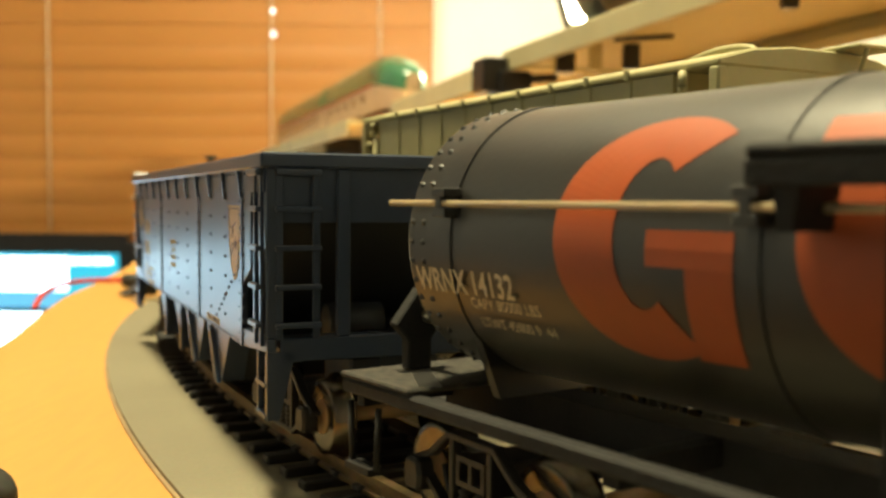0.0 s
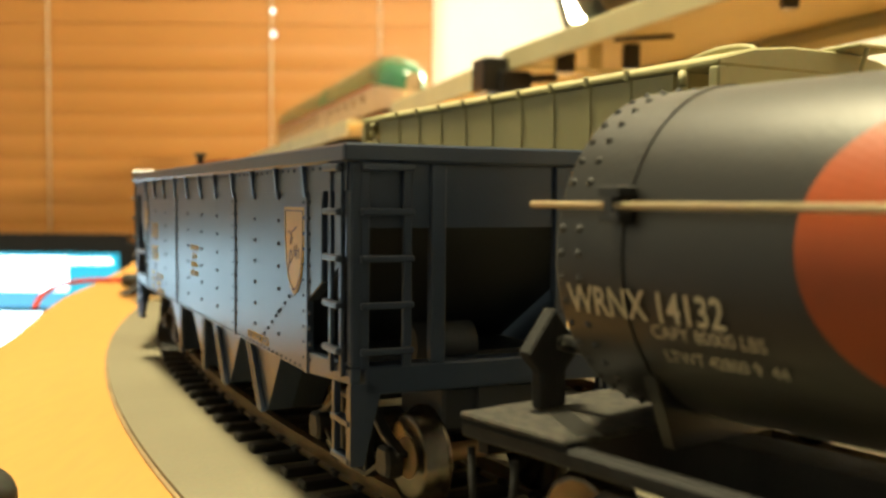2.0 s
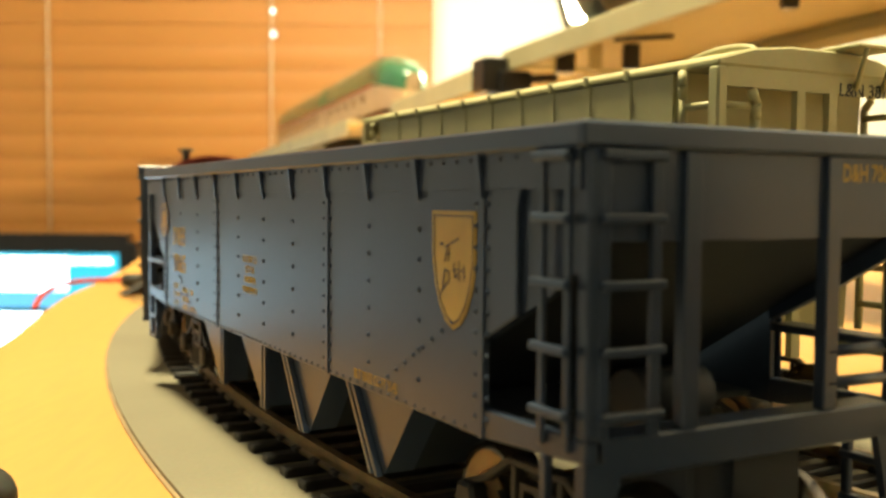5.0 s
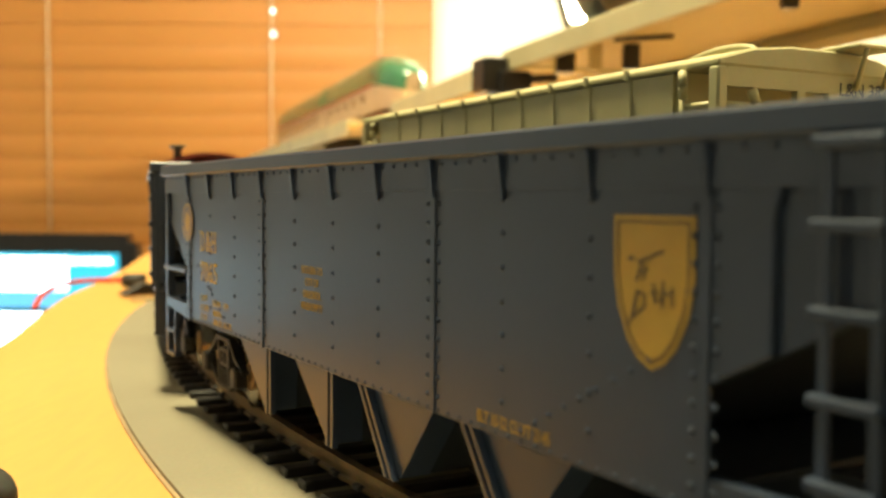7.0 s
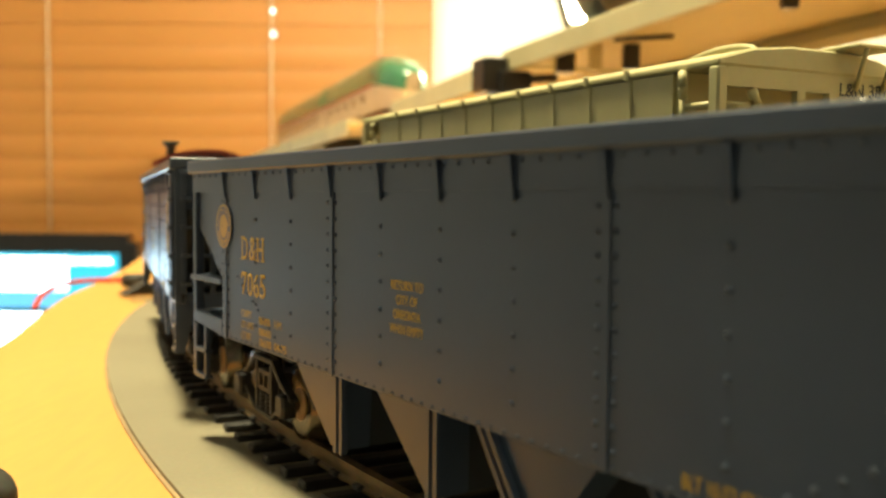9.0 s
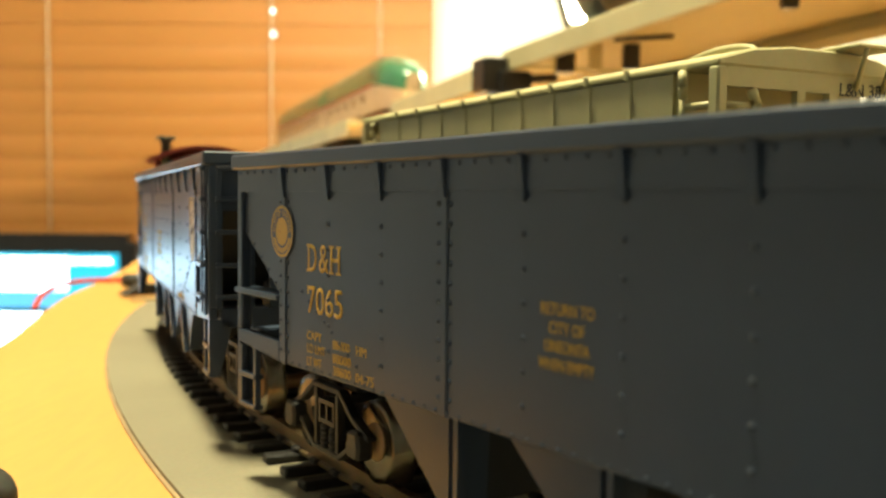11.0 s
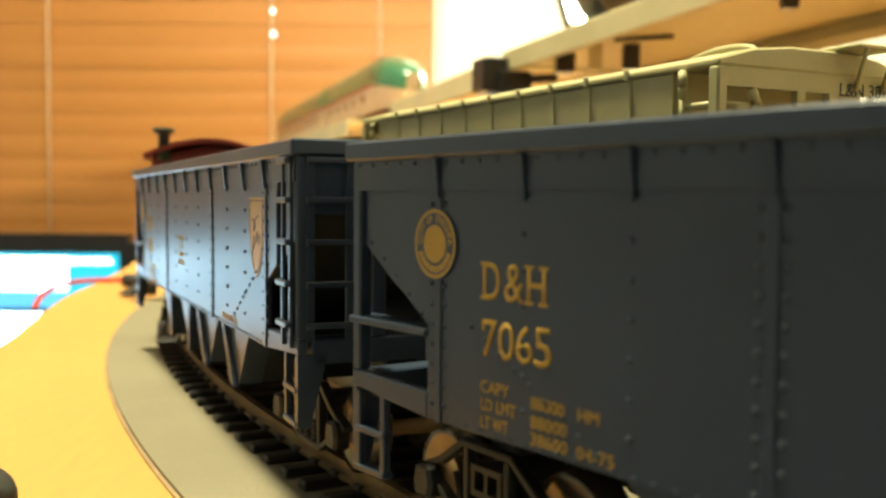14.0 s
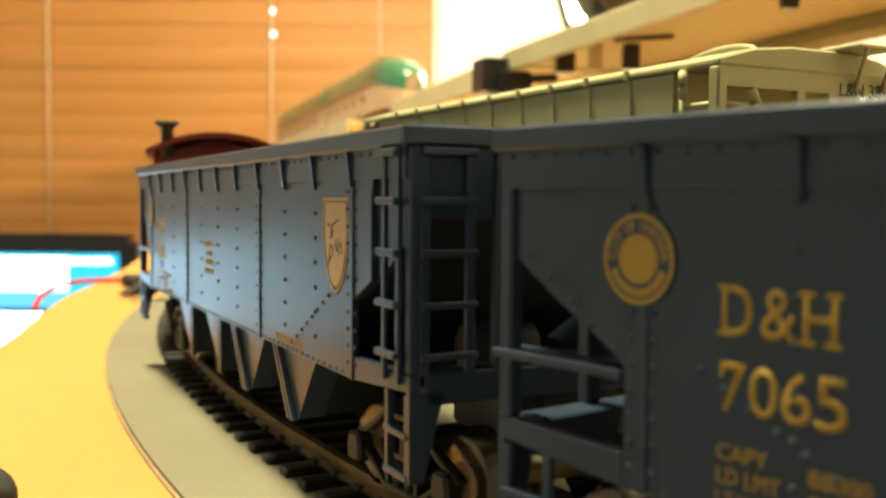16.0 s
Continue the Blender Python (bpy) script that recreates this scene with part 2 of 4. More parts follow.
def blind():
    """Wooden slat blind, nearly closed, with cord holes that let daylight through."""
    b = thing("window_blind", "orange-brown wooden slat blind, nearly closed, hung before the window", "blind")
    y, pitch = 1.9, 0.0428
    x0, x1 = -1.36, -0.022
    cords = (-1.17, -0.749, -0.3267, -0.122)
    z, k = -0.035, 0
    tilt = Matrix.Rotation(radians(87), 4, "X")
    while z < 1.2:
        bm = bmesh.new()
        w = .0255
        # slat in its own plane: x along, y across, slightly cupped
        if k in (9, 10):
            for a, c in ((-w, -.005), (.005, w)):
                box(bm, x0, x1, a, c, -.0013, .0013)
            cuts = [x0, -.3267 - .0045, -.3267 + .0045, -.122 - .0025, -.122 + .0025, x1]
            for a, c in ((cuts[0], cuts[1]), (cuts[2], cuts[3]), (cuts[4], cuts[5])):
                box(bm, a, c, -.005, .005, -.0013, .0013)
        else:
            for i in range(4):
                ya, yb = -w + i * w / 2, -w + (i + 1) * w / 2
                za, zb = (.0018 * (1 - (ya / w) ** 2)), (.0018 * (1 - (yb / w) ** 2))
                vs = [bm.verts.new(p) for p in ((x0, ya, za), (x1, ya, za), (x1, yb, zb), (x0, yb, zb), (x0, ya, za - .0025), (x1, ya, za - .0025), (x1, yb, zb - .0025), (x0, yb, zb - .0025))]
                for f in ((0, 1, 2, 3), (7, 6, 5, 4), (0, 4, 5, 1), (3, 2, 6, 7), (0, 3, 7, 4), (1, 5, 6, 2)):
                    bm.faces.new([vs[j] for j in f])
        s = part("slat", bm, SLAT, b)
        s.matrix_basis = Matrix.Translation((random.uniform(-.001, .001), y + random.uniform(-.001, .001), z)) @ tilt @ Matrix.Rotation(radians(random.uniform(-.6, .6)), 4, "X")
        z += pitch
        k += 1
    for c in cords:
        for dy in (-.016, .016):
            bm = bmesh.new()
            rod(bm, (c, y + dy, -.06), (c, y + dy, 1.22), .0016, 6)
            part("cord", bm, CORD, b)
    bm = bmesh.new()
    box(bm, x0, x1, y - .025, y + .025, -.075, -.058)
    part("bottom_rail", bm, SLAT, b, bevel=.003)
    bm = bmesh.new()
    box(bm, x0, x1, y - .03, y + .03, 1.2, 1.25)
    part("head_rail", bm, SLAT, b, bevel=.003)


def desk():
    d = thing("desk", "pale maple desk with a curved front edge, carrying the railway", "desk")
    # unseen near part cut back to the board, to keep bounce light off the cars
    edge = [(.95, -.35), (.34, -.35)] + [tuple(curve(along(a), .033)[0]) for a in range(230, 210, -2)] + [(-.05, .108), (-.088, .113), (-.098, .15), (-.1254, .2788), (-.1414, .339), (-.1555, .396), (-.166, .462), (-.185, .565), (-.2123, .688), (-.235, .80), (-.24, .97), (-.18, 1.0), (.95, 1.0)]
    bm = bmesh.new()
    prism(bm, edge, DESK_Z - .025, DESK_Z, flat)
    part("desk_top", bm, DESK, d, bevel=.003)
    for x in (.0, .9):
        bm = bmesh.new()
        box(bm, x - .012, x + .012, .15 if x < .5 else -.3, .95, FLOOR_Z, DESK_Z - .025)
        part("side_panel", bm, DESK, d)


def arc_strip(o0, o1, z0, z1, s0, s1, n, slant=0.0):
    """A bar along the track between two distances outwards from it; slant: the outer side draws in towards the far end."""
    bm = bmesh.new()
    rows = []
    for i in range(n + 1):
        s = s0 + (s1 - s0) * i / n
        k = slant * s
        rows.append([bm.verts.new((*curve(s, o)[0], z)) for o, z in ((o0 + (k if o0 > .02 else 0), z0), (o1 + (k if o1 > .02 else 0), z0), (o1 + (k if o1 > .02 else 0), z1), (o0 + (k if o0 > .02 else 0), z1))])
    for p, q in zip(rows, rows[1:]):
        for j in range(4):
            bm.faces.new((p[j], p[(j + 1) % 4], q[(j + 1) % 4], q[j]))
    bm.faces.new(rows[0]), bm.faces.new(rows[-1][::-1])
    return bm


def track(off, s0, s1, label):
    """Rails of I section, and moulded ties with chairs."""
    t = thing("railway_track", label, "track", "tracks on the board")
    for d in (-1, 1):
        rr = off + d * 8.95 * MM
        for name, w, z0, z1 in (("rail_head", .7, -.8, 0), ("rail_web", .3, -2.0, -.8), ("rail_foot", 1.1, -2.5, -2.0)):
            part(name, arc_strip(rr - w * MM, rr + w * MM, z0 * MM, z1 * MM, s0, s1, 140), RAIL, t)
    bm = bmesh.new()
    box(bm, -1.3 * MM, 1.3 * MM, -15.0 * MM, 15.0 * MM, BOARD_Z, -2.5 * MM)
    for y in (-8.95, 8.95):
        for s in (-1, 1):
            box(bm, -1.1 * MM, 1.1 * MM, (y + s * 1.15 - .55) * MM, (y + s * 1.15 + .55) * MM, -2.5 * MM, -1.7 * MM)
    me = mesh_of("tie", bm, TIE, bevel=.00025)
    n = int((s1 - s0) / .0074)
    for i in range(n):
        s = s0 + (s1 - s0) * (i + .5) / n
        o = new("tie", me)
        o.parent = t
        o.matrix_basis = on_track(s, off) @ pose(random.uniform(-.2, .2) * MM, 0, 0, 0, 0, random.uniform(-1, 1))
    return t


def layout_board():
    b = thing("layout_board", "grey painted curved board under the tracks, with a raw edge", "board")
    part("board_top", arc_strip(-.11, .030, DESK_Z + .0003, BOARD_Z, -.55, .7, 120, .018), BOARD, b)
    part("board_edge", arc_strip(.030, .0306, DESK_Z, BOARD_Z - .0006, -.55, .7, 120, .018), RAW_EDGE, b, "raw reddish board edge")


def shelf():
    """Upper shelf behind the train: boards with cream edges, a back beam, black brackets."""
    s = thing("upper_shelf", "long wooden shelf with a cream painted edge, raised on black posts", "shelf")
    z = .119
    a, b_ = Vector((.145, .225, 0)), Vector((.0327, .5687, 0))
    legs = [(Vector((.029, .575, 0)), Vector((-.045, .84, 0)), .1165), (Vector((-.088, .90, 0)), Vector((-.325, 1.66, 0)), .107)]

    def board(p, q, width, z0, z1, mat, name, off=0.0, label=""):
        u = (q - p).normalized()
        nrm = Vector((u.y, -u.x, 0))
        bm = bmesh.new()
        poly = [p + nrm * off, q + nrm * off, q + nrm * (off + width), p + nrm * (off + width)]
        prism(bm, [(v.x, v.y) for v in poly], z0, z1, flat)
        return part(name, bm, mat, s, label, bevel=.0008)
    board(a, b_, .115, z - .005, z, SHELF_WOOD, "shelf_board", .003)
    board(a, b_, .003, z - .011, z + .001, SHELF, "edge_strip", 0, "cream painted edge")
    board(a, b_, .02, z - .0115, z - .0052, BEAM, "back_beam", .088)
    for c, d, top in legs:
        board(c, d, .115, top - .004, top, SHELF_WOOD, "shelf_board", .003)
        board(c, d, .003, top - .014, top + .001, SHELF, "edge_strip", 0, "cream painted edge")
        board(c, d, .022, top - .026, top - .0042, BEAM, "back_beam", .088)
    for x, y in ((-.12, 1.1), (-.25, 1.55)):
        bm = bmesh.new()
        box(bm, x - .01, x + .03, y - .01, y + .01, FLOOR_Z, .103)
        part("bracket_post", bm, LAMP_BLACK, s, "black post")
    u = (b_ - a).normalized()
    nrm = Vector((u.y, -u.x, 0))
    for t_, off in ((.98, .002), (.98, .1), (.25, .1)):
        p = a.lerp(b_, t_) + nrm * off
        bm = bmesh.new()
        m = Matrix.Translation((p.x, p.y, 0)) @ Matrix.Rotation(math.atan2(u.y, u.x), 4, "Z")
        box(bm, -.007, .007, -.006, .006, DESK_Z, z - .027, m)
        box(bm, -.011, .011, -.009, .009, z - .0269, z - .0115, m)
        part("bracket_post", bm, LAMP_BLACK, s, "black post", bevel=.0006)
    p = b_ + nrm * .0
    bm = bmesh.new()
    m = Matrix.Translation((p.x, p.y, 0)) @ Matrix.Rotation(math.atan2(u.y, u.x), 4, "Z")
    box(bm, -.014, .006, .001, .016, z - .023, z - .004, m)
    part("clamp", bm, LAMP_BLACK, s, "black clamp", bevel=.001)
    for name, p, q, r, mat in (("hook_rod", (.081, .476, .1125), (.107, .466, .1125), .0011, LAMP_BLACK), ("brace_rod", (.034, .565, .1035), (.062, .55, .1035), .0026, LAMP_BLACK)):
        bm = bmesh.new()
        rod(bm, p, q, r)
        part(name, bm, mat, s)
    for name, (x, y, zz), k, mat in (("cleat", (.132, .383, .1125), .003, LAMP_BLACK), ("block", (.0757, .5, .1035), .003, SHELF), ("block", (.0935, .5, .1055), .004, LAMP_BLACK), ("block", (.064, .53, .1085), .005, LAMP_BLACK)):
        bm = bmesh.new()
        box(bm, x - k, x + k, y - k, y + k, zz - k, .1139)
        part(name, bm, mat, s, bevel=.0005)


def screen():
    """Flat monitor, lit, standing lower than the desk."""
    t = thing("side_table", "low plain wooden table that carries the monitor", "table")
    bm = bmesh.new()
    box(bm, -1.5, -.42, 1.45, 1.86, -.43, -.405)
    part("table_top", bm, DESK, t, bevel=.002)
    for x in (-1.47, -.45):
        for y in (1.48, 1.83):
            bm = bmesh.new()
            box(bm, x - .02, x + .02, y - .02, y + .02, FLOOR_Z, -.43)
            part("leg", bm, DESK, t)
    m = thing("monitor", "black-framed flat monitor, switched on, with a blue and white picture", "monitor")
    x0, x1, z0, z1, y = -1.36, -.529, -.38, -.0267, 1.7
    bm = bmesh.new()
    bmesh.ops.create_cube(bm, size=1)
    for v in bm.verts:
        v.co = ((x0 + x1) / 2 + v.co.x * (x1 - x0), y + .02 + v.co.y * .03, (z0 + z1) / 2 + v.co.z * (z1 - z0))
    es = [e for e in bm.edges if abs((e.verts[0].co - e.verts[1].co).y) > .01]
    bmesh.ops.bevel(bm, geom=es, offset=.016, segments=5, affect="EDGES")
    part("casing", bm, BEZEL, m)
    sx0, sx1, sz0, sz1 = x0 + .03, x1 - .03, z0 + .03, z1 - .034
    w, h = sx1 - sx0, sz1 - sz0

    def area(name, a, b, c, d, mat, lift):
        bm = bmesh.new()
        box(bm, a, b, y + .002 - lift, y + .004, c, d)
        part(name, bm, mat, m)
    area("screen", sx0, sx1, sz0, sz1, SCREEN_T, 0)
    area("screen_picture", sx0 + .01, sx1 - .088, sz1 - .065, sz1 - .006, SCREEN_W, .0006)
    area("screen_picture", sx1 - .088, sx1 - .012, sz1 - .018, sz1 - .008, SCREEN_W, .0008)
    area("screen_picture", sx0 + .01, sx1 - .1, sz1 - .094, sz1 - .0655, SCREEN_B, .0006)
    area("screen_bar", sx0, sx1, sz1 - .1025, sz1 - .0945, SCREEN_D, .001)
    area("screen_picture", sx0, sx1, sz0 + .006, sz1 - .103, SCREEN_W, .0006)
    bm = bmesh.new()
    box(bm, -1.08, -.82, 1.66, 1.82, -.405, -.395)
    box(bm, -.98, -.92, 1.735, 1.76, -.396, -.2)
    part("stand", bm, BEZEL, m, bevel=.002)


def desk_lamp():
    l = thing("desk_lamp", "black enamel desk lamp, lit, standing behind the shelf", "lamp")
    bm = bmesh.new()
    turned(bm, [(0, .055), (.008, .055), (.014, .045), (.016, .008)], Matrix.Translation((.24, .93, DESK_Z)) @ Matrix.Rotation(radians(-90), 4, "Y"))
    part("base", bm, LAMP_BLACK, l)
    bm = bmesh.new()
    wire(bm, [(.24, .93, DESK_Z + .01), (.30, .93, .24), (.22, .94, .36)], .005)
    part("arm", bm, LAMP_BLACK, l)
    head = Matrix.Translation((.135, .95, .225)) @ Matrix.Rotation(radians(-35), 4, "Y")
    bm = bmesh.new()
    prof = [(0, .05), (.03, .045), (.06, .03), (.085, .02), (.1, .018)]
    rings = []
    for x, r in prof + [(x, r - .002) for x, r in prof[::-1]]:
        rings.append([bm.verts.new(head @ Vector((x, r * math.cos(k * math.pi / 16), r * math.sin(k * math.pi / 16)))) for k in range(32)])
    for a, b in zip(rings, rings[1:] + rings[:1]):
        for k in range(32):
            bm.faces.new((a[k], a[(k + 1) % 32], b[(k + 1) % 32], b[k])).smooth = True
    part("shade", bm, LAMP_BLACK, l)
    bm = bmesh.new()
    bmesh.ops.create_icosphere(bm, subdivisions=3, radius=.018, matrix=Matrix.Translation((.136, 1.03, .238)))
    part("bulb", bm, BULB, l, "lit bulb")
    bm = bmesh.new()
    rod(bm, (.136, 1.03, .254), (.15, .96, .262), .006)
    part("socket", bm, LAMP_BLACK, l)
    bm = bmesh.new()
    rod(bm, (.107, .95, .235), (.118, .95, .2), .0035)
    part("switch_stem", bm, LAMP_BLACK, l)


def wires():
    w = thing("red_wire", "thin red wire with a black plug on the desk", "wire")
    bm = bmesh.new()
    pts = []
    for i in range(25):
        t = i / 24
        a, b, c = Vector((-.146, .451, -.0023)), Vector((-.187, .462, -.002)), Vector((-.146, .352, -.0046))
        pts.append(a.lerp(b, t).lerp(b.lerp(c, t), t))
    wire(bm, pts, .0011)
    part("sleeve", bm, RED_WIRE, w)
    bm = bmesh.new()
    rod(bm, (-.146, .45, -.0023), (-.136, .451, -.0023), .0032, 12)
    part("plug", bm, DARK_PLUG, w)
    c = thing("track_clip", "dark brown track clip with a thin pale pin beside the rails", "clip")
    bm = bmesh.new()
    prism(bm, [(-.0075, 0), (.007, 0), (.007, .0042), (.001, .0048)], -.004, .004, side)
    part("wedge", bm, TRUCK, c, bevel=.0004)
    bm = bmesh.new()
    rod(bm, (-.012, -.03, .0007), (.002, -.0295, .0007), .0006)
    part("pin", bm, BRASS, c, "pale thin pin")
    c.matrix_world = pose(-.1245, .402, BOARD_Z, 0, 0, 35)
    k = thing("plastic_lump", "small dark grey plastic offcut on the desk", "offcut")
    bm = bmesh.new()
    bmesh.ops.create_icosphere(bm, subdivisions=3, radius=.005)
    for v in bm.verts:
        v.co = Vector((v.co.x * 1.3, v.co.y, v.co.z * .8)) * (1 + .25 * noise.noise(v.co * 160))
        v.co.z = max(v.co.z, -.003)
    for f in bm.faces:
        f.smooth = True
    part("lump", bm, STONE, k)
    k.location = (-.0605, .123, DESK_Z + .003)

# ---------------------------------------------------------------- rolling stock (x forward, -y towards the viewer, z from the rail)
WHEEL_R = 5.3
turning = []     # wheelsets with their resting poses


def truck(parent, x, z_off=0.0, base=21.0, plain=False):
    """Cast sideframe truck with two wheelsets, turned to follow the curve."""
    yaw = math.degrees(x * MM / R)
    bm = bmesh.new()
    box(bm, -2.6 * MM, 2.6 * MM, -10.5 * MM, 10.5 * MM, 5.2 * MM, 8.6 * MM)
    t = part("truck", bm, TRUCK, parent, "dark brown plastic truck")
    t.matrix_basis = pose(x * MM, 0, -z_off, 0, 0, yaw)
    h = base / 2
    for s in (-1, 1):
        y0, y1 = s * 11.0 * MM, s * 12.4 * MM
        lo, hi = min(y0, y1), max(y0, y1)
        top = [(-h - 2.4, 5.9), (-h + 2.2, 7.4), (-4.0, 10.2), (4.0, 10.2), (h - 2.2, 7.4), (h + 2.4, 5.9), (h + 2.4, 6.5), (h - 2, 8.2), (4.3, 10.95), (-4.3, 10.95), (-h + 2, 8.2), (-h - 2.4, 6.5)]
        low = [(-h + .8, 4.9), (-4.2, 1.7), (4.2, 1.7), (h - .8, 4.9), (h - 1.2, 5.5), (3.9, 2.4), (-3.9, 2.4), (-h + 1.2, 5.5)]
        for name, poly in (("arch_bar", top), ("tie_bar", low)):
            bm = bmesh.new()
            prism(bm, [(u * MM, v * MM) for u, v in poly], y0, y1, side)
            part(name, bm, TRUCK, t, bevel=.00015)
        for u in (-3.9, 3.1):
            bm = bmesh.new()
            box(bm, u * MM, (u + .8) * MM, lo + .1 * MM, hi - .1 * MM, 2.4 * MM, 10.2 * MM)
            part("column", bm, TRUCK, t, bevel=.00012)
        # bolster end, an open rectangle with a middle web, over two springs
        bm = bmesh.new()
        for a in ((-2.6, 2.6, 8.2, 8.8), (-2.6, 2.6, 5.6, 6.2), (-2.6, -2.0, 6.2, 8.2), (2.0, 2.6, 6.2, 8.2), (-.3, .3, 6.2, 8.2)):
            box(bm, a[0] * MM, a[1] * MM, lo + .2 * MM, hi + .3 * MM, a[2] * MM, a[3] * MM)
        part("bolster_end", bm, TRUCK, t)
        for u in (-1.4, 1.4):
            bm = bmesh.new()
            turned(bm, [((2.4 + .16 * k) * MM, (.8 if k % 4 < 2 else .55) * MM) for k in range(20)], Matrix.Translation((u * MM, s * 11.7 * MM, 0)) @ Matrix.Rotation(radians(-90), 4, "Y"), 8)
            part("spring", bm, TRUCK, t)
        for u in (-h, h):
            bm = bmesh.new()
            prism(bm, [((u + a) * MM, b * MM) for a, b in ((-1.5, 3.4), (1.5, 3.4), (1.8, 5.2), (1.3, 7.0), (-1.3, 7.0), (-1.8, 5.2))], s * 11.1 * MM, s * 13.4 * MM, side)
            part("journal_box", bm, TRUCK, t, bevel=.0004)
        for u, a in ((-h + 3.0, -h + 4.6), (h - 3.0, h - 4.6)):
            bm = bmesh.new()
            rod(bm, (u * MM, s * 10.8 * MM, 6.6 * MM), (a * MM, s * 10.8 * MM, 2.2 * MM), .4 * MM, 6)
            part("brake_hanger", bm, TRUCK, t)
    for u in (-h, h):
        bm = bmesh.new()
        m = Matrix.Rotation(radians(90), 4, "Z")
        rod(bm, (0, -10.4 * MM, 0), (0, 10.4 * MM, 0), 1.1 * MM, 10)
        w = part("wheelset", bm, AXLE, t, "tan axle with dark steel wheels")
        for s in (-1, 1):
            bm = bmesh.new()
            prof = [(7.2, 1.2), (7.2, 6.0), (7.9, 6.0), (8.2, WHEEL_R), (10.0, WHEEL_R - .1), (10.0, WHEEL_R - .9)]
            turned(bm, [(s * a * MM, r * MM) for a, r in prof], m, 36)
            part("tread", bm, STEEL, w, "bright worn steel tread")
            bm = bmesh.new()
            turned(bm, [(s * a * MM, r * MM) for a, r in ((9.3, 4.5), (9.2, 2.4), (10.0, 1.9), (10.2, .2))], m, 24)
            for k in range(3):
                a = k * 2.094
                box(bm, 1.6 * MM, 4.2 * MM, min(s * 9.3, s * 9.7) * MM, max(s * 9.3, s * 9.7) * MM, -.5 * MM, .5 * MM, Matrix.Rotation(a, 4, "Y"))
            part("wheel_face", bm, WHEEL_DARK, w)
            bm = bmesh.new()
            turned(bm, [(s * a * MM, r * MM) for a, r in ((9.9, 2.5), (10.3, 2.3), (10.35, .3))], m, 20)
            part("hub", bm, AXLE, w, "tan hub")
        turning.append((w, (u * MM, 0, WHEEL_R * MM)))
    return t


def coupler(parent, x, s):
    bm = bmesh.new()
    box(bm, min(x, x + s * 6) * MM, max(x, x + s * 6) * MM, -1.1 * MM, 1.1 * MM, 8.6 * MM, 10.4 * MM)
    box(bm, min(x + s * 5, x + s * 7.6) * MM, max(x + s * 5, x + s * 7.6) * MM, -2.3 * MM, 1.4 * MM, 7.9 * MM, 11 * MM)
    part("coupler", bm, BLACK_MATT, parent, "black knuckle coupler", bevel=.0004)


def sign(words, x, z, size, width, parent, y=-18.2, mat=None, bold=0.0, name="lettering"):
    """Lettering on the viewer's side of a car; x, z: lower left corner, in mm."""
    bm = lettering(words, size * MM, width * MM, bold)
    thicken(bm, -.00008)
    for v in bm.verts:
        u, w, d = v.co
        v.co = (x * MM + u, y * MM - .00006 - d * .5, z * MM + w)
    return part(name, bm, mat or YELLOW, parent)


def slab_letters(words, x, z, tall, widths, gap, parent):
    """Letters one by one, with slab serifs on the stems, on the viewer's side of a car."""
    for ch, w in zip(words, widths):
        bm = lettering(ch, 10 * MM, None, .00002)
        x0, x1 = min(v.co.x for v in bm.verts), max(v.co.x for v in bm.verts)
        z0, z1 = min(v.co.y for v in bm.verts), max(v.co.y for v in bm.verts)
        thicken(bm, -.00008)
        for v in bm.verts:
            u, a, d = v.co
            v.co = ((x + (u - x0) / (x1 - x0) * w) * MM, -18.260 * MM - d * .5, (z + (a - z0) / (z1 - z0) * tall) * MM)
        stems = {"D": (0,), "H": (0, w - .5)}.get(ch, ())
        for sx in stems:
            for za in (0, tall - .3):
                box(bm, (x + sx - .32) * MM, (x + sx + .82) * MM, -18.270 * MM, -18.230 * MM, (z + za) * MM, (z + za + .3) * MM)
        if ch == "7":
            box(bm, x * MM, (x + .3) * MM, -18.270 * MM, -18.230 * MM, (z + tall - 1.0) * MM, (z + tall) * MM)
        part("lettering", bm, YELLOW, parent)
        x += w + gap + (.25 if ch in "DH" else 0)


POSTS = [61.4 - 12.25 * i for i in range(11)]
MAIN = (0, 3, 7, 10)
# discharge chutes, seen from the side, each with the line of its ribbed edge
TEETH = [([(29.5, 14.6), (36.5, 5.0), (38.2, 5.0), (46.0, 14.6)], ((30.0, 14.2), (37.0, 4.7))),
         ([(6.5, 14.6), (13.5, 5.0), (15.2, 5.0), (23.0, 14.6)], ((7.0, 14.2), (14.0, 4.7))),
         ([(-16.5, 14.6), (-5.0, 5.0), (-2.0, 5.0), (-1.8, 14.6)], ((-2.2, 14.2), (-2.2, 4.7))),
         ([(-39.0, 14.6), (-27.5, 5.0), (-24.0, 5.0), (-23.3, 14.6)], ((-23.8, 14.2), (-23.8, 4.7)))]


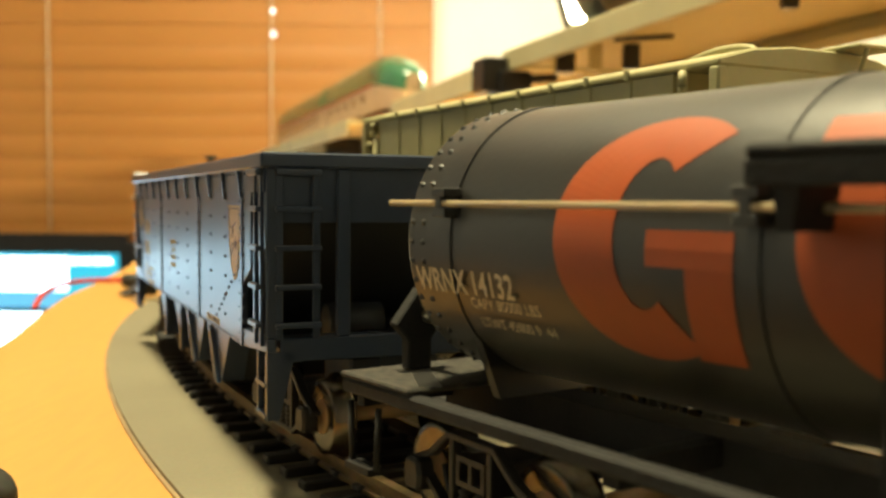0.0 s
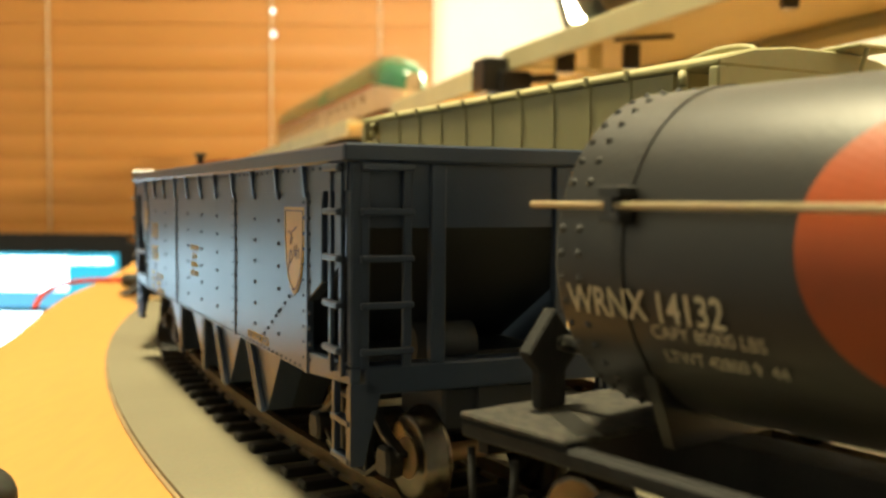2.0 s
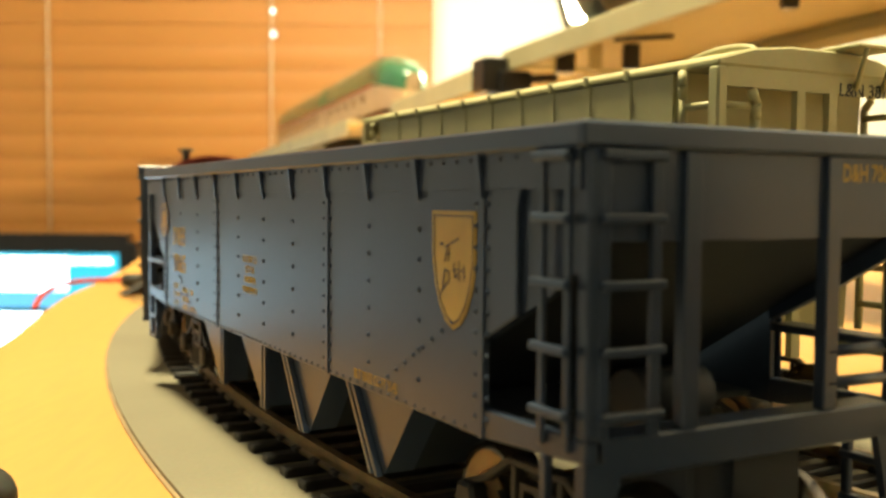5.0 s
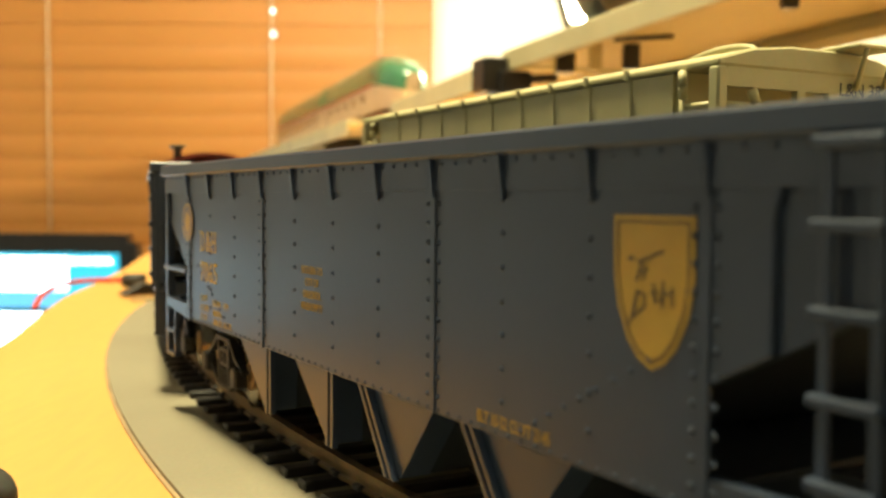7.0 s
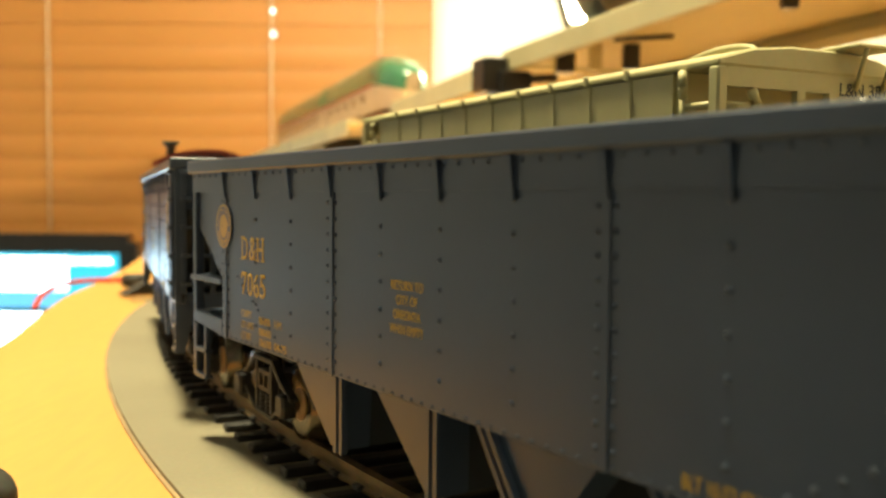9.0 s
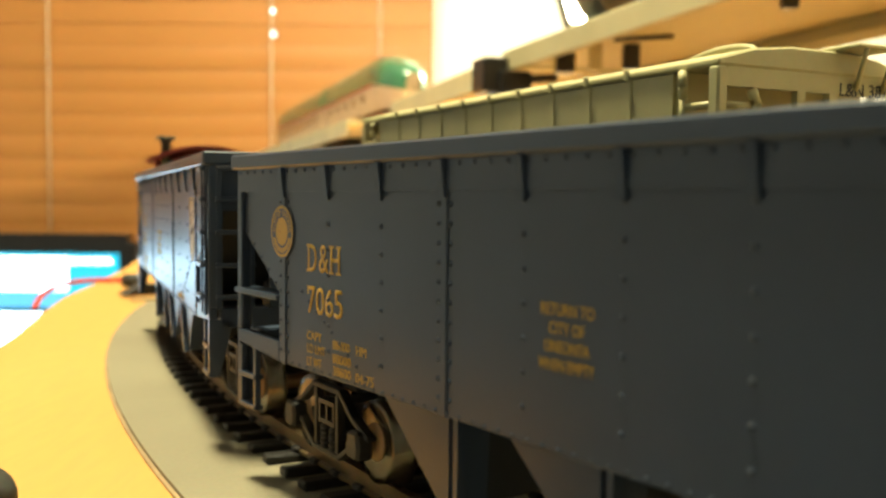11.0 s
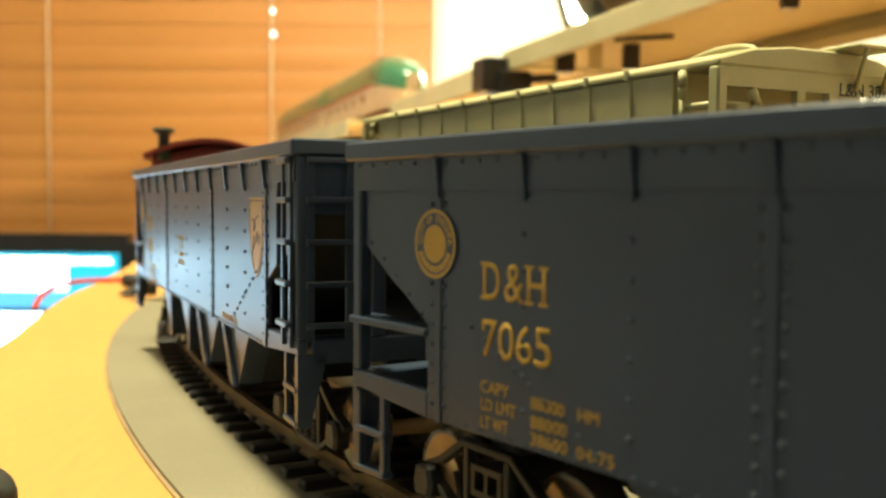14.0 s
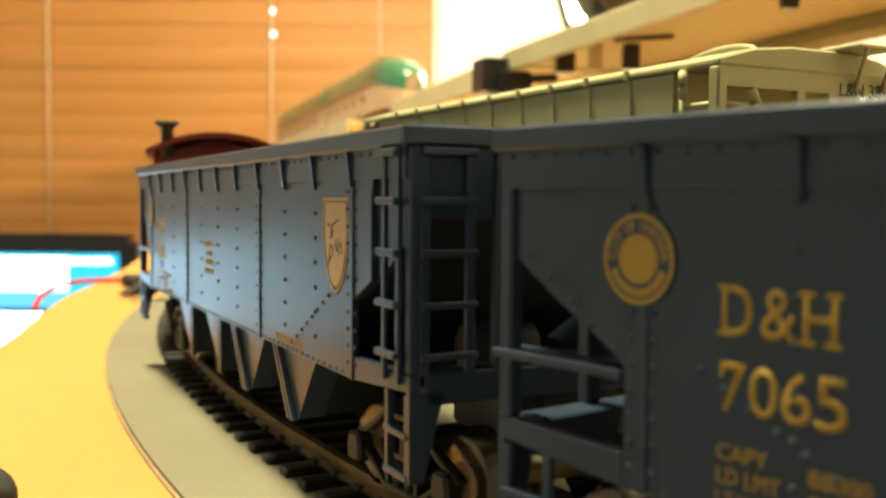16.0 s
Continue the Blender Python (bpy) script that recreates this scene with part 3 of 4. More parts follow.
def hopper(label, z_off):
    c = thing("hopper_car", label, "railway car", "hopper cars of the train")
    E, W = 76.9, 18.2
    for s in (-1, 1):       # s = -1: the viewer's side
        y = s * W
        bm = bmesh.new()
        # the pressed end panels lie a little behind the main sheet, with a rounded upper corner
        out = [(-62.9, 14.3), (61.4, 14.2), (61.4, 23.0), (67.0, 25.7), (67.0, 34.6), (67.5, 36.4), (68.8, 38.0), (70.6, 38.9), (70.6, 40.2),
               (-70.6, 40.2), (-70.6, 38.9), (-68.8, 38.0), (-67.5, 36.4), (-67.0, 34.6), (-67.0, 26.0), (-62.9, 23.3)]
        prism(bm, [(u * MM, v * MM) for u, v in out], (y - s * .9) * MM, y * MM, side)
        part("side_sheet", bm, BLUE, c, bevel=.00012)
        for e, low in ((1, ((61.5, 23.1), (70.8, 27.6), (E - .8, 30.6))), (-1, ((63.0, 23.4), (70.0, 27.2), (E - .8, 31.2)))):
            bm = bmesh.new()
            prism(bm, [(e * u * MM, v * MM) for u, v in low + ((E - .8, 40.1), (61.5, 40.1))], (y - s * 1.4) * MM, (y - s * .6) * MM, side)
            part("end_panel", bm, BLUE, c)
        # upper band a little proud, and the vertical crease of the end panels
        bm = bmesh.new()
        box(bm, (-E + .8) * MM, (E - .8) * MM, min(y, y + s * .25) * MM, max(y, y + s * .25) * MM, 36.3 * MM, 40.2 * MM)
        part("top_band", bm, BLUE, c)
        bm = bmesh.new()
        for i, x in enumerate(POSTS):
            if i in MAIN:
                box(bm, (x - .55) * MM, (x + .55) * MM, min(y, y + s * .2) * MM, max(y, y + s * .2) * MM, 14.2 * MM, 39.5 * MM)
                part("post", bm, BLUE, c, bevel=.0001)
                bm = bmesh.new()
            prism(bm, [((y + s * .1) * MM, 35.6 * MM), ((y + s * .4) * MM, 35.6 * MM), ((y + s * .85) * MM, 39.3 * MM), ((y + s * .1) * MM, 39.3 * MM)], (x - .45) * MM, (x + .45) * MM, cross)
            part("gusset", bm, BLUE, c)
            bm = bmesh.new()
        bm.free()
        bm = bmesh.new()
        if s < 0:
            for i, x in enumerate(POSTS):
                for k in range(11 if i in MAIN else 7):
                    z = (16 + k * 1.9) if i in MAIN else (17.5 + k * 3.0)
                    for dx in ((-1.05, 1.0) if i in MAIN else (0,)):
                        rivet(bm, (x + dx) * MM, y * MM, z * MM, .36 * MM)
            for k in range(58):
                rivet(bm, (-58.8 + k * 2.06) * MM, y * MM, 14.7 * MM, .28 * MM)
            for k in range(9):
                rivet(bm, (40 + k * 2.0) * MM, y * MM, (15.6 + k * 1.05) * MM, .34 * MM)
                rivet(bm, (-40 - k * 2.0) * MM, y * MM, (15.6 + k * 1.05) * MM, .34 * MM)
            for k in range(60):
                rivet(bm, (-75 + k * 2.54) * MM, (y - .25) * MM, 38.9 * MM, .28 * MM)
            for k in range(5):
                rivet(bm, (-63.8 - k * 2.3) * MM, y * MM, (24.5 + k * 1.6) * MM, .3 * MM)
            tagged(part("rivet", bm, BLUE, c), kind="stuff")
        else:
            bm.free()
        # rim
        bm = bmesh.new()
        box(bm, -E * MM, E * MM, min(y - s * 1.2, y + s * .9) * MM, max(y - s * 1.2, y + s * .9) * MM, 39.4 * MM, 41.4 * MM)
        part("top_rim", bm, BLUE, c, bevel=.00025)
        # side sills at both ends
        for e in (-1, 1):
            bm = bmesh.new()
            a = 61.45 if e > 0 else 62.95
            prism(bm, [(e * u * MM, v * MM) for u, v in ((a, 14.25), (E, 15.4), (E, 17.2), (a, 16.9))], y * MM, (y - s * 1.2) * MM, side)
            part("side_sill", bm, BLUE, c, bevel=.00015)
            bm = bmesh.new()
            a, b = sorted((e * (E - 1.5), e * E))
            box(bm, a * MM, b * MM, min(y, y - s * 1.5) * MM, max(y, y - s * 1.5) * MM, 17.2 * MM, 39.4 * MM)
            part("corner_post", bm, BLUE, c, bevel=.0002)
            # step stirrup
            bm = bmesh.new()
            for x in (70.6, 75.4):
                box(bm, min(e * x, e * (x + .9)) * MM, max(e * x, e * (x + .9)) * MM, min(y, y - s * .8) * MM, max(y, y - s * .8) * MM, 6.6 * MM, 15.0 * MM)
            for z in (6.4, 10.6):
                box(bm, min(e * 70.6, e * 76.3) * MM, max(e * 70.6, e * 76.3) * MM, min(y + s * .2, y - s * 1.2) * MM, max(y + s * .2, y - s * 1.2) * MM, z * MM, (z + .7) * MM)
            part("step", bm, BLUE, c, bevel=.00012)
            bm = bmesh.new()
            xx = e * (E - .1)
            prism(bm, [(y * MM, 15.4 * MM), (y * MM, 6.4 * MM), ((y - s * 1.6) * MM, 6.4 * MM), ((y - s * 3.8) * MM, 15.4 * MM)], min(xx, xx - e * .8) * MM, max(xx, xx - e * .8) * MM, cross)
            part("corner_gusset", bm, BLUE, c)
        # ladder on the side, at one end only
        e = 1 if s < 0 else -1
        bm = bmesh.new()
        for x in (70.8, 74.3):
            box(bm, min(e * x, e * (x + .8)) * MM, max(e * x, e * (x + .8)) * MM, min(y, y + s * .5) * MM, max(y, y + s * .5) * MM, 16 * MM, 39.4 * MM)
        part("ladder_rail", bm, BLUE, c, bevel=.0001)
        for z in (18.5, 23.5, 28.6, 33.7, 38.5):
            bm = bmesh.new()
            box(bm, min(e * 70.5, e * 75.4) * MM, max(e * 70.5, e * 75.4) * MM, min(y + s * .4, y + s * 1.2) * MM, max(y + s * .4, y + s * 1.2) * MM, z * MM, (z + .75) * MM)
            part("rung", bm, BLUE, c, bevel=.00015)
        # grab shelf in the other end bay
        bm = bmesh.new()
        a, b = sorted((-e * 63.0, -e * 77.4))
        box(bm, a * MM, b * MM, min(y + s * .3, y - s * 3) * MM, max(y + s * .3, y - s * 3) * MM, 22.2 * MM, 23.0 * MM)
        part("grab_step", bm, BLUE, c, bevel=.00015)
        # discharge chutes under the sill
        for tooth, rib in TEETH:
            bm = bmesh.new()
            prism(bm, [(u * MM, v * MM) for u, v in tooth], s * 13.2 * MM, s * 16.8 * MM, side)
            part("chute", bm, BLUE, c)
            for d in (-1.3, .2):
                bm = bmesh.new()
                (a, b), (f, g) = rib
                prism(bm, [(u * MM, v * MM) for u, v in ((a + d, b), (f + d, g), (f + d + .75, g), (a + d + .75, b))], s * 16.8 * MM, s * 17.6 * MM, side)
                part("chute_rib", bm, BLUE, c)
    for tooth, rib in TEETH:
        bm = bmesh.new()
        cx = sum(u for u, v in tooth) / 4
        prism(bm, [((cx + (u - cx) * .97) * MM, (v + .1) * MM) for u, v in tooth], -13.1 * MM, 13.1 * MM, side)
        part("hopper_bay", bm, BLUE_SHADE, c)
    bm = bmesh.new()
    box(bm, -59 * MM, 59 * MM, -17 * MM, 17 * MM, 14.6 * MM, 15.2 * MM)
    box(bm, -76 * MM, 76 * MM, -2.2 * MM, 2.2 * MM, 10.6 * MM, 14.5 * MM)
    part("centre_sill", bm, BLUE_SHADE, c)
    for e in (-1, 1):
        # sloping end floor, in the shade-darkened paint, and end plate
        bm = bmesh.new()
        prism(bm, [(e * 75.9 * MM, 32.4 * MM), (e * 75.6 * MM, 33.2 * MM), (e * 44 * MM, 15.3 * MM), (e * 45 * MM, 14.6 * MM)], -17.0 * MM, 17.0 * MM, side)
        part("slope_sheet", bm, BLUE_SHADE, c)
        a, b = sorted((e * 75.6, e * 76.3))
        bm = bmesh.new()
        box(bm, a * MM, b * MM, -17 * MM, 17 * MM, 32.3 * MM, 40.5 * MM)
        part("end_sheet", bm, BLUE, c)
        a, b = sorted((e * 75.6, e * 77.3))
        bm = bmesh.new()
        box(bm, a * MM, b * MM, -19.05 * MM, 19.05 * MM, 39.45 * MM, 41.45 * MM)
        part("end_rim", bm, BLUE, c, bevel=.00025)
        bm = bmesh.new()
        a, b = sorted((e * 73.5, e * 76.8))
        box(bm, a * MM, b * MM, -16.4 * MM, 16.4 * MM, 14.0 * MM, 17.2 * MM)
        part("end_sill", bm, BLUE, c, bevel=.0002)
        for y in (-7.8, 8.3):
            a, b = sorted((e * 75.6, e * 76.9))
            bm = bmesh.new()
            box(bm, a * MM, b * MM, (y - .9) * MM, (y + .9) * MM, 17.2 * MM, 39.4 * MM)
            part("end_post", bm, BLUE, c, bevel=.00015)
        ys = (-16.6, -11.6) if e > 0 else (11.6, 16.6)
        a, b = sorted((e * 76.35, e * 77.0))
        for y in ys:
            bm = bmesh.new()
            box(bm, a * MM, b * MM, (y - .5) * MM, (y + .5) * MM, 17 * MM, 39.4 * MM)
            part("ladder_rail", bm, BLUE, c, bevel=.0001)
        a, b = sorted((e * 76.9, e * 77.6))
        for z in (18.5, 23.5, 28.6, 33.7, 38.5):
            bm = bmesh.new()
            box(bm, a * MM, b * MM, (ys[0] - .6) * MM, (ys[1] + .6) * MM, z * MM, (z + .75) * MM)
            part("rung", bm, BLUE, c, bevel=.00015)
        for z in (19.5, 22.3):
            bm = bmesh.new()
            rod(bm, (e * 76.4 * MM, 8 * MM, z * MM), (e * 76.4 * MM, 17.3 * MM, z * MM), .55 * MM)
            part("grab_bar", bm, BLUE, c)
        for y in (-10, 10) if e < 0 else ():
            bm = bmesh.new()
            rod(bm, (e * 70 * MM, y * MM, 16 * MM), (e * 66 * MM, y * MM, 26.8 * MM), .7 * MM)
            part("strut", bm, BLUE, c)
        # shade-darkened paint lets the cylinder sink into the dark end
        bm = bmesh.new()
        turned(bm, [(-4 * MM, 2.6 * MM), (4 * MM, 2.6 * MM)], Matrix.Translation((e * 69 * MM, -4 * MM, 18.2 * MM)) @ Matrix.Rotation(radians(90), 4, "Z"), 16)
        part("brake_cylinder", bm, BLUE_SHADE, c)
        # added dark block, hides the lit board seen through the gap below the sill
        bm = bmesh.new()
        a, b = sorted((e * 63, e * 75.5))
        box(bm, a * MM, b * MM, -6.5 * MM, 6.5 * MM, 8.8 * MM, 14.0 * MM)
        part("sill_gap_filler", bm, BLUE_SHADE, c, bevel=.0004)
        coupler(c, e * 76, e)
        truck(c, e * 60.5, z_off)
    # lettering on the viewer's side
    em = bmesh.new()
    for r0, r1 in ((0, 1.8), (2.95, 3.28)):
        n = 40
        ia = [em.verts.new(((-61.5 + r0 * math.cos(k * 2 * math.pi / n)) * MM, -18.445 * MM, (31.25 + r0 * math.sin(k * 2 * math.pi / n)) * MM)) for k in range(n)] if r0 else None
        oa = [em.verts.new(((-61.5 + r1 * math.cos(k * 2 * math.pi / n)) * MM, -18.445 * MM, (31.25 + r1 * math.sin(k * 2 * math.pi / n)) * MM)) for k in range(n)]
        if ia:
            for k in range(n):
                em.faces.new((ia[k], ia[(k + 1) % n], oa[(k + 1) % n], oa[k]))
        else:
            em.faces.new(oa)
    for k in range(11):
        m = Matrix.Translation((-61.5 * MM, 0, 31.25 * MM)) @ Matrix.Rotation(radians(115 + k * 13), 4, "Y")
        box(em, -.22 * MM, .22 * MM, -18.445 * MM, -18.44 * MM, 2.1 * MM, 2.75 * MM, m)
    part("emblem", em, YELLOW, c, "round yellow emblem")
    ed = bmesh.new()
    turned(ed, [(-18.43 * MM, 3.35 * MM), (-18.230 * MM, 3.35 * MM)], Matrix.Translation((-61.5 * MM, 0, 31.25 * MM)) @ Matrix.Rotation(radians(90), 4, "Z"), 40)
    part("emblem_field", ed, BLUE, c)
    words = "CITY OF ONEONTA"
    for k, ch in enumerate(words):
        if ch != " ":
            bm = lettering(ch, .98 * MM, None, .00002)
            x0 = sum(v.co.x for v in bm.verts) / len(bm.verts)
            m = Matrix.Translation((-61.5 * MM, -18.445 * MM, 31.25 * MM)) @ Matrix.Rotation(radians(-84 + k * 12), 4, "Y")
            for v in bm.verts:
                v.co = m @ Vector((v.co.x - x0, 0, 2.08 * MM + v.co.y))
            part("emblem_letter", bm, YELLOW, c)
    slab_letters("D&H", -54.3, 26.6, 3.35, (2.3, 2.55, 2.3), .42, c)
    slab_letters("7065", -54.4, 21.5, 3.35, (2.05, 2.1, 2.1, 2.1), .25, c)
    for words, x, z, w in (("CAPY", -54.6, 18.3, 3.9), ("LD LMT", -54.6, 16.7, 4.8), ("LT WT", -54.6, 15.1, 3.8), ("88000   HM", -47.8, 17.9, 8.0), ("88000", -47.8, 16.3, 4.4), ("38600  04-75", -47.8, 14.85, 9.6)):
        sign(words, x, z, 1.55, w, c)
    for k, (w, words) in enumerate(((6.6, "RETURN TO"), (4.4, "CITY OF"), (5.6, "ONEONTA"), (7.0, "WHEN EMPTY"))):
        z = 25.9 - k * 1.55
        sign(words, -6.4 - w / 2, z, 1.45, w, c)
    sign("BLT 10-52 CU FT 2145", 32.9, 15.1, 1.6, 11.2, c)
    # shield
    sh = [(u + .4, v) for u, v in ((51.6, 34.4), (60.0, 34.4), (60.0, 30.0), (59.5, 27.4), (58.4, 25.2), (57.2, 23.9), (55.9, 23.3), (54.4, 24.0), (53.2, 25.4), (52.2, 27.6), (51.7, 30.2))]
    bm = bmesh.new()
    prism(bm, [(u * MM, v * MM) for u, v in sh], -18.300 * MM, -18.18 * MM, side)
    part("shield", bm, YELLOW, c, "yellow shield emblem")
    bm = bmesh.new()
    mid = (56.2, 29.5)
    loop = [((u - mid[0]) * .9 + mid[0], (v - mid[1]) * .92 + mid[1]) for u, v in sh]
    inner = [((u - mid[0]) * .86 + mid[0], (v - mid[1]) * .89 + mid[1]) for u, v in sh]
    for k in range(len(sh)):
        q = [loop[k], loop[(k + 1) % len(sh)], inner[(k + 1) % len(sh)], inner[k]]
        prism(bm, [(u * MM, v * MM) for u, v in q], -18.340 * MM, -18.290 * MM, side)
    for p, q, w in (((53.3, 31.2), (53.9, 31.3), .2), ((54.3, 31.0), (57.0, 31.9), .12), ((54.9, 31.3), (54.2, 29.6), .13), ((54.3, 30.2), (55.4, 30.5), .1), ((55.2, 30.9), (54.9, 29.7), .1),
                    ((54.3, 28.9), (53.8, 26.9), .16), ((54.2, 28.9), (55.1, 28.7), .12), ((55.1, 28.7), (55.2, 27.9), .14), ((55.2, 27.9), (53.6, 26.8), .12), ((53.6, 26.8), (53.4, 26.2), .1),
                    ((56.0, 29.6), (56.2, 28.2), .13), ((55.7, 28.9), (56.7, 29.0), .1), ((57.0, 29.8), (57.0, 27.9), .13), ((57.0, 28.9), (57.9, 29.0), .1), ((57.9, 29.4), (58.0, 28.0), .13), ((56.2, 28.2), (57.0, 28.7), .09)):
        p, q = (p[0] + .4, p[1]), (q[0] + .4, q[1])
        d = Vector((q[0] - p[0], q[1] - p[1])).normalized() * w * .8
        nx, nz = -d.y, d.x
        prism(bm, [(a * MM, b * MM) for a, b in ((p[0] - nx, p[1] - nz), (q[0] - nx, q[1] - nz), (q[0] + nx, q[1] + nz), (p[0] + nx, p[1] + nz))], -18.340 * MM, -18.290 * MM, side)
    part("shield_script", bm, NAVY_INK, c, "dark script marks")
    bm = lettering("D&H 7065", 3.0 * MM, 11 * MM, .00006)
    for v in bm.verts:
        u, w, d = v.co
        v.co = (76.36 * MM, 9.7 * MM + u * .62, 37.3 * MM + w * .72)
    part("end_lettering", bm, YELLOW, c)
    return c


TANK_Z, TANK_R = 31.0, 14.5


def wrap(x, h, lift=0.06):
    """x along the tank and height h of arc from its waist, on the viewer's side, in mm."""
    a = h / TANK_R
    r = TANK_R + lift
    return (x * MM, -r * math.cos(a) * MM, (TANK_Z + r * math.sin(a)) * MM)


def ring_letter(bm, xc, hc, a, b, t, tb, start, end, n=56, m=6):
    rows = []
    for i in range(n + 1):
        g = radians(start + (end - start) * i / n)
        row = []
        for j in range(m + 1):
            k = j / m
            row.append(bm.verts.new(wrap(xc + (a - t * k) * math.cos(g), hc + (b - tb * k) * math.sin(g))))
        rows.append(row)
    for p, q in zip(rows, rows[1:]):
        for j in range(m):
            bm.faces.new((p[j], p[j + 1], q[j + 1], q[j]))


def block_letter(bm, x0, x1, h0, h1):
    n, m = 6, max(2, int((h1 - h0) / 1.0))
    g = [[bm.verts.new(wrap(x0 + (x1 - x0) * i / n, h0 + (h1 - h0) * j / m, .07)) for j in range(m + 1)] for i in range(n + 1)]
    for i in range(n):
        for j in range(m):
            bm.faces.new((g[i][j], g[i + 1][j], g[i + 1][j + 1], g[i][j + 1]))


def tank_car():
    c = thing("tank_car", "black riveted tank car with large orange letters and a brass rail", "railway car")
    T = 62.0
    bm = bmesh.new()
    prof = [(-T - 3.4, .6), (-T - 3.2, 4), (-T - 2.6, 8), (-T - 1.4, 11.6), (-T, 13.6), (-T + .8, 14.3), (-T + .81, TANK_R), (-T + .9, TANK_R), (-T + 2, TANK_R)]
    prof = prof + [(-x, r) for x, r in prof[::-1]]
    turned(bm, [(x * MM, r * MM) for x, r in prof], Matrix.Translation((0, 0, TANK_Z * MM)), 64)
    part("tank_shell", bm, BLACK, c)
    for x in (-54, -17, 17, 54):
        bm = bmesh.new()
        turned(bm, [((x - .42) * MM, 14.3 * MM), ((x - .4) * MM, 14.68 * MM), ((x + .4) * MM, 14.68 * MM), ((x + .42) * MM, 14.3 * MM)], Matrix.Translation((0, 0, TANK_Z * MM)), 64, False)
        part("band", bm, BLACK, c)
    bm = bmesh.new()
    for x in (-60.6, -58.6, 60.6):
        for k in range(44):
            a = 2 * math.pi * k / 44
            m = Matrix.Translation((x * MM, 0, TANK_Z * MM)) @ Matrix.Rotation(a, 4, "X") @ Matrix.Translation((0, -TANK_R * MM, 0))
            vs0 = len(bm.verts)
            rivet(bm, 0, 0, 0, .42 * MM)
            bm.verts.ensure_lookup_table()
            for v in bm.verts[vs0:]:
                v.co = m @ v.co
    tagged(part("rivet", bm, BLACK, c), kind="stuff")
    # dome
    bm = bmesh.new()
    turned(bm, [(40 * MM, 10.2 * MM), (49.5 * MM, 10.2 * MM), (51.2 * MM, 9 * MM), (52.2 * MM, 5 * MM), (52.4 * MM, .5 * MM)], Matrix.Rotation(radians(-90), 4, "Y"), 40)
    part("dome", bm, BLACK, c)
    bm = bmesh.new()
    for k in range(30):
        a = 2 * math.pi * k / 30
        turned(bm, [(0, .3 * MM), (.3 * MM, .05 * MM)], Matrix.Rotation(a, 4, "Z") @ Matrix.Translation((10.2 * MM, 0, 47.5 * MM)), 6)
    tagged(part("dome_rivet", bm, BLACK, c), kind="stuff")
    # walkway at the dome, with posts and a ladder
    for s in (-1, 1):
        bm = bmesh.new()
        a, b = sorted((s * 14.2, s * 19.5))
        box(bm, -14.4 * MM, 14.4 * MM, a * MM, b * MM, 38.2 * MM, 39.2 * MM)
        part("walkway", bm, BLACK_MATT, c, bevel=.0003)
        bm = bmesh.new()
        a, b = sorted((s * 18.6, s * 19.5))
        box(bm, -14.4 * MM, 14.4 * MM, a * MM, b * MM, 36.4 * MM, 38.2 * MM)
        part("walkway_edge", bm, BLACK_MATT, c, bevel=.0002)
        for x in (-11.6, 11.6):
            bm = bmesh.new()
            prism(bm, [((x - 1.0) * MM, 36.5 * MM), ((x + 1.0) * MM, 36.5 * MM), ((x + .5) * MM, 33.5 * MM), ((x - .5) * MM, 33.5 * MM)], s * 14.3 * MM, s * 18.8 * MM, side)
            part("walkway_bracket", bm, BLACK_MATT, c)
        for x in (-4.2, 4.2):
            bm = bmesh.new()
            box(bm, (x - .6) * MM, (x + .6) * MM, s * 17.8 * MM, s * 18.6 * MM, 14 * MM, 36.4 * MM)
            part("ladder_rail", bm, BLACK_MATT, c)
        for z in (17, 21.5, 26, 30.5):
            bm = bmesh.new()
            rod(bm, (-4.2 * MM, s * 18.2 * MM, z * MM), (4.2 * MM, s * 18.2 * MM, z * MM), .4 * MM)
            part("rung", bm, BLACK_MATT, c)
        # wire rail and its brackets
        bm = bmesh.new()
        rod(bm, (-63.2 * MM, s * 15.5 * MM, 35.05 * MM), (63.2 * MM, s * 15.5 * MM, 35.05 * MM), .34 * MM, 10)
        part("hand_rail", bm, BRASS, c, "bare brass-coloured hand rail")
        for x in (-54, -17, 17, 54):
            bm = bmesh.new()
            a, b = sorted((s * 13.6, s * 15.9))
            box(bm, (x - 1.1) * MM, (x + 1.1) * MM, a * MM, b * MM, 35.7 * MM, 36.6 * MM)
            box(bm, (x - 1.1) * MM, (x + 1.1) * MM, a * MM, b * MM, 33.7 * MM, 34.6 * MM)
            box(bm, (x - .5) * MM, (x + .5) * MM, a * MM, min(b, 20) * MM, 34.5 * MM, 35.8 * MM)
            part("rail_bracket", bm, BLACK, c, bevel=.0001)
    # frame and deck ends
    bm = bmesh.new()
    box(bm, -70.9 * MM, 70.9 * MM, -2.6 * MM, 2.6 * MM, 10 * MM, 14.6 * MM)
    part("centre_sill", bm, BLACK_MATT, c)
    for s in (-1, 1):
        bm = bmesh.new()
        a, b = sorted((s * 15.2, s * 17.2))
        box(bm, -70.9 * MM, 70.9 * MM, a * MM, b * MM, 13.6 * MM, 15.2 * MM)
        part("side_sill", bm, BLACK_MATT, c, bevel=.0003)
        for x in (-30, -10, 10, 30):
            bm = bmesh.new()
            box(bm, (x - 1) * MM, (x + 1) * MM, min(s * 2.6, s * 15.3) * MM, max(s * 2.6, s * 15.3) * MM, 12 * MM, 14.4 * MM)
            part("cross_bearer", bm, BLACK_MATT, c)
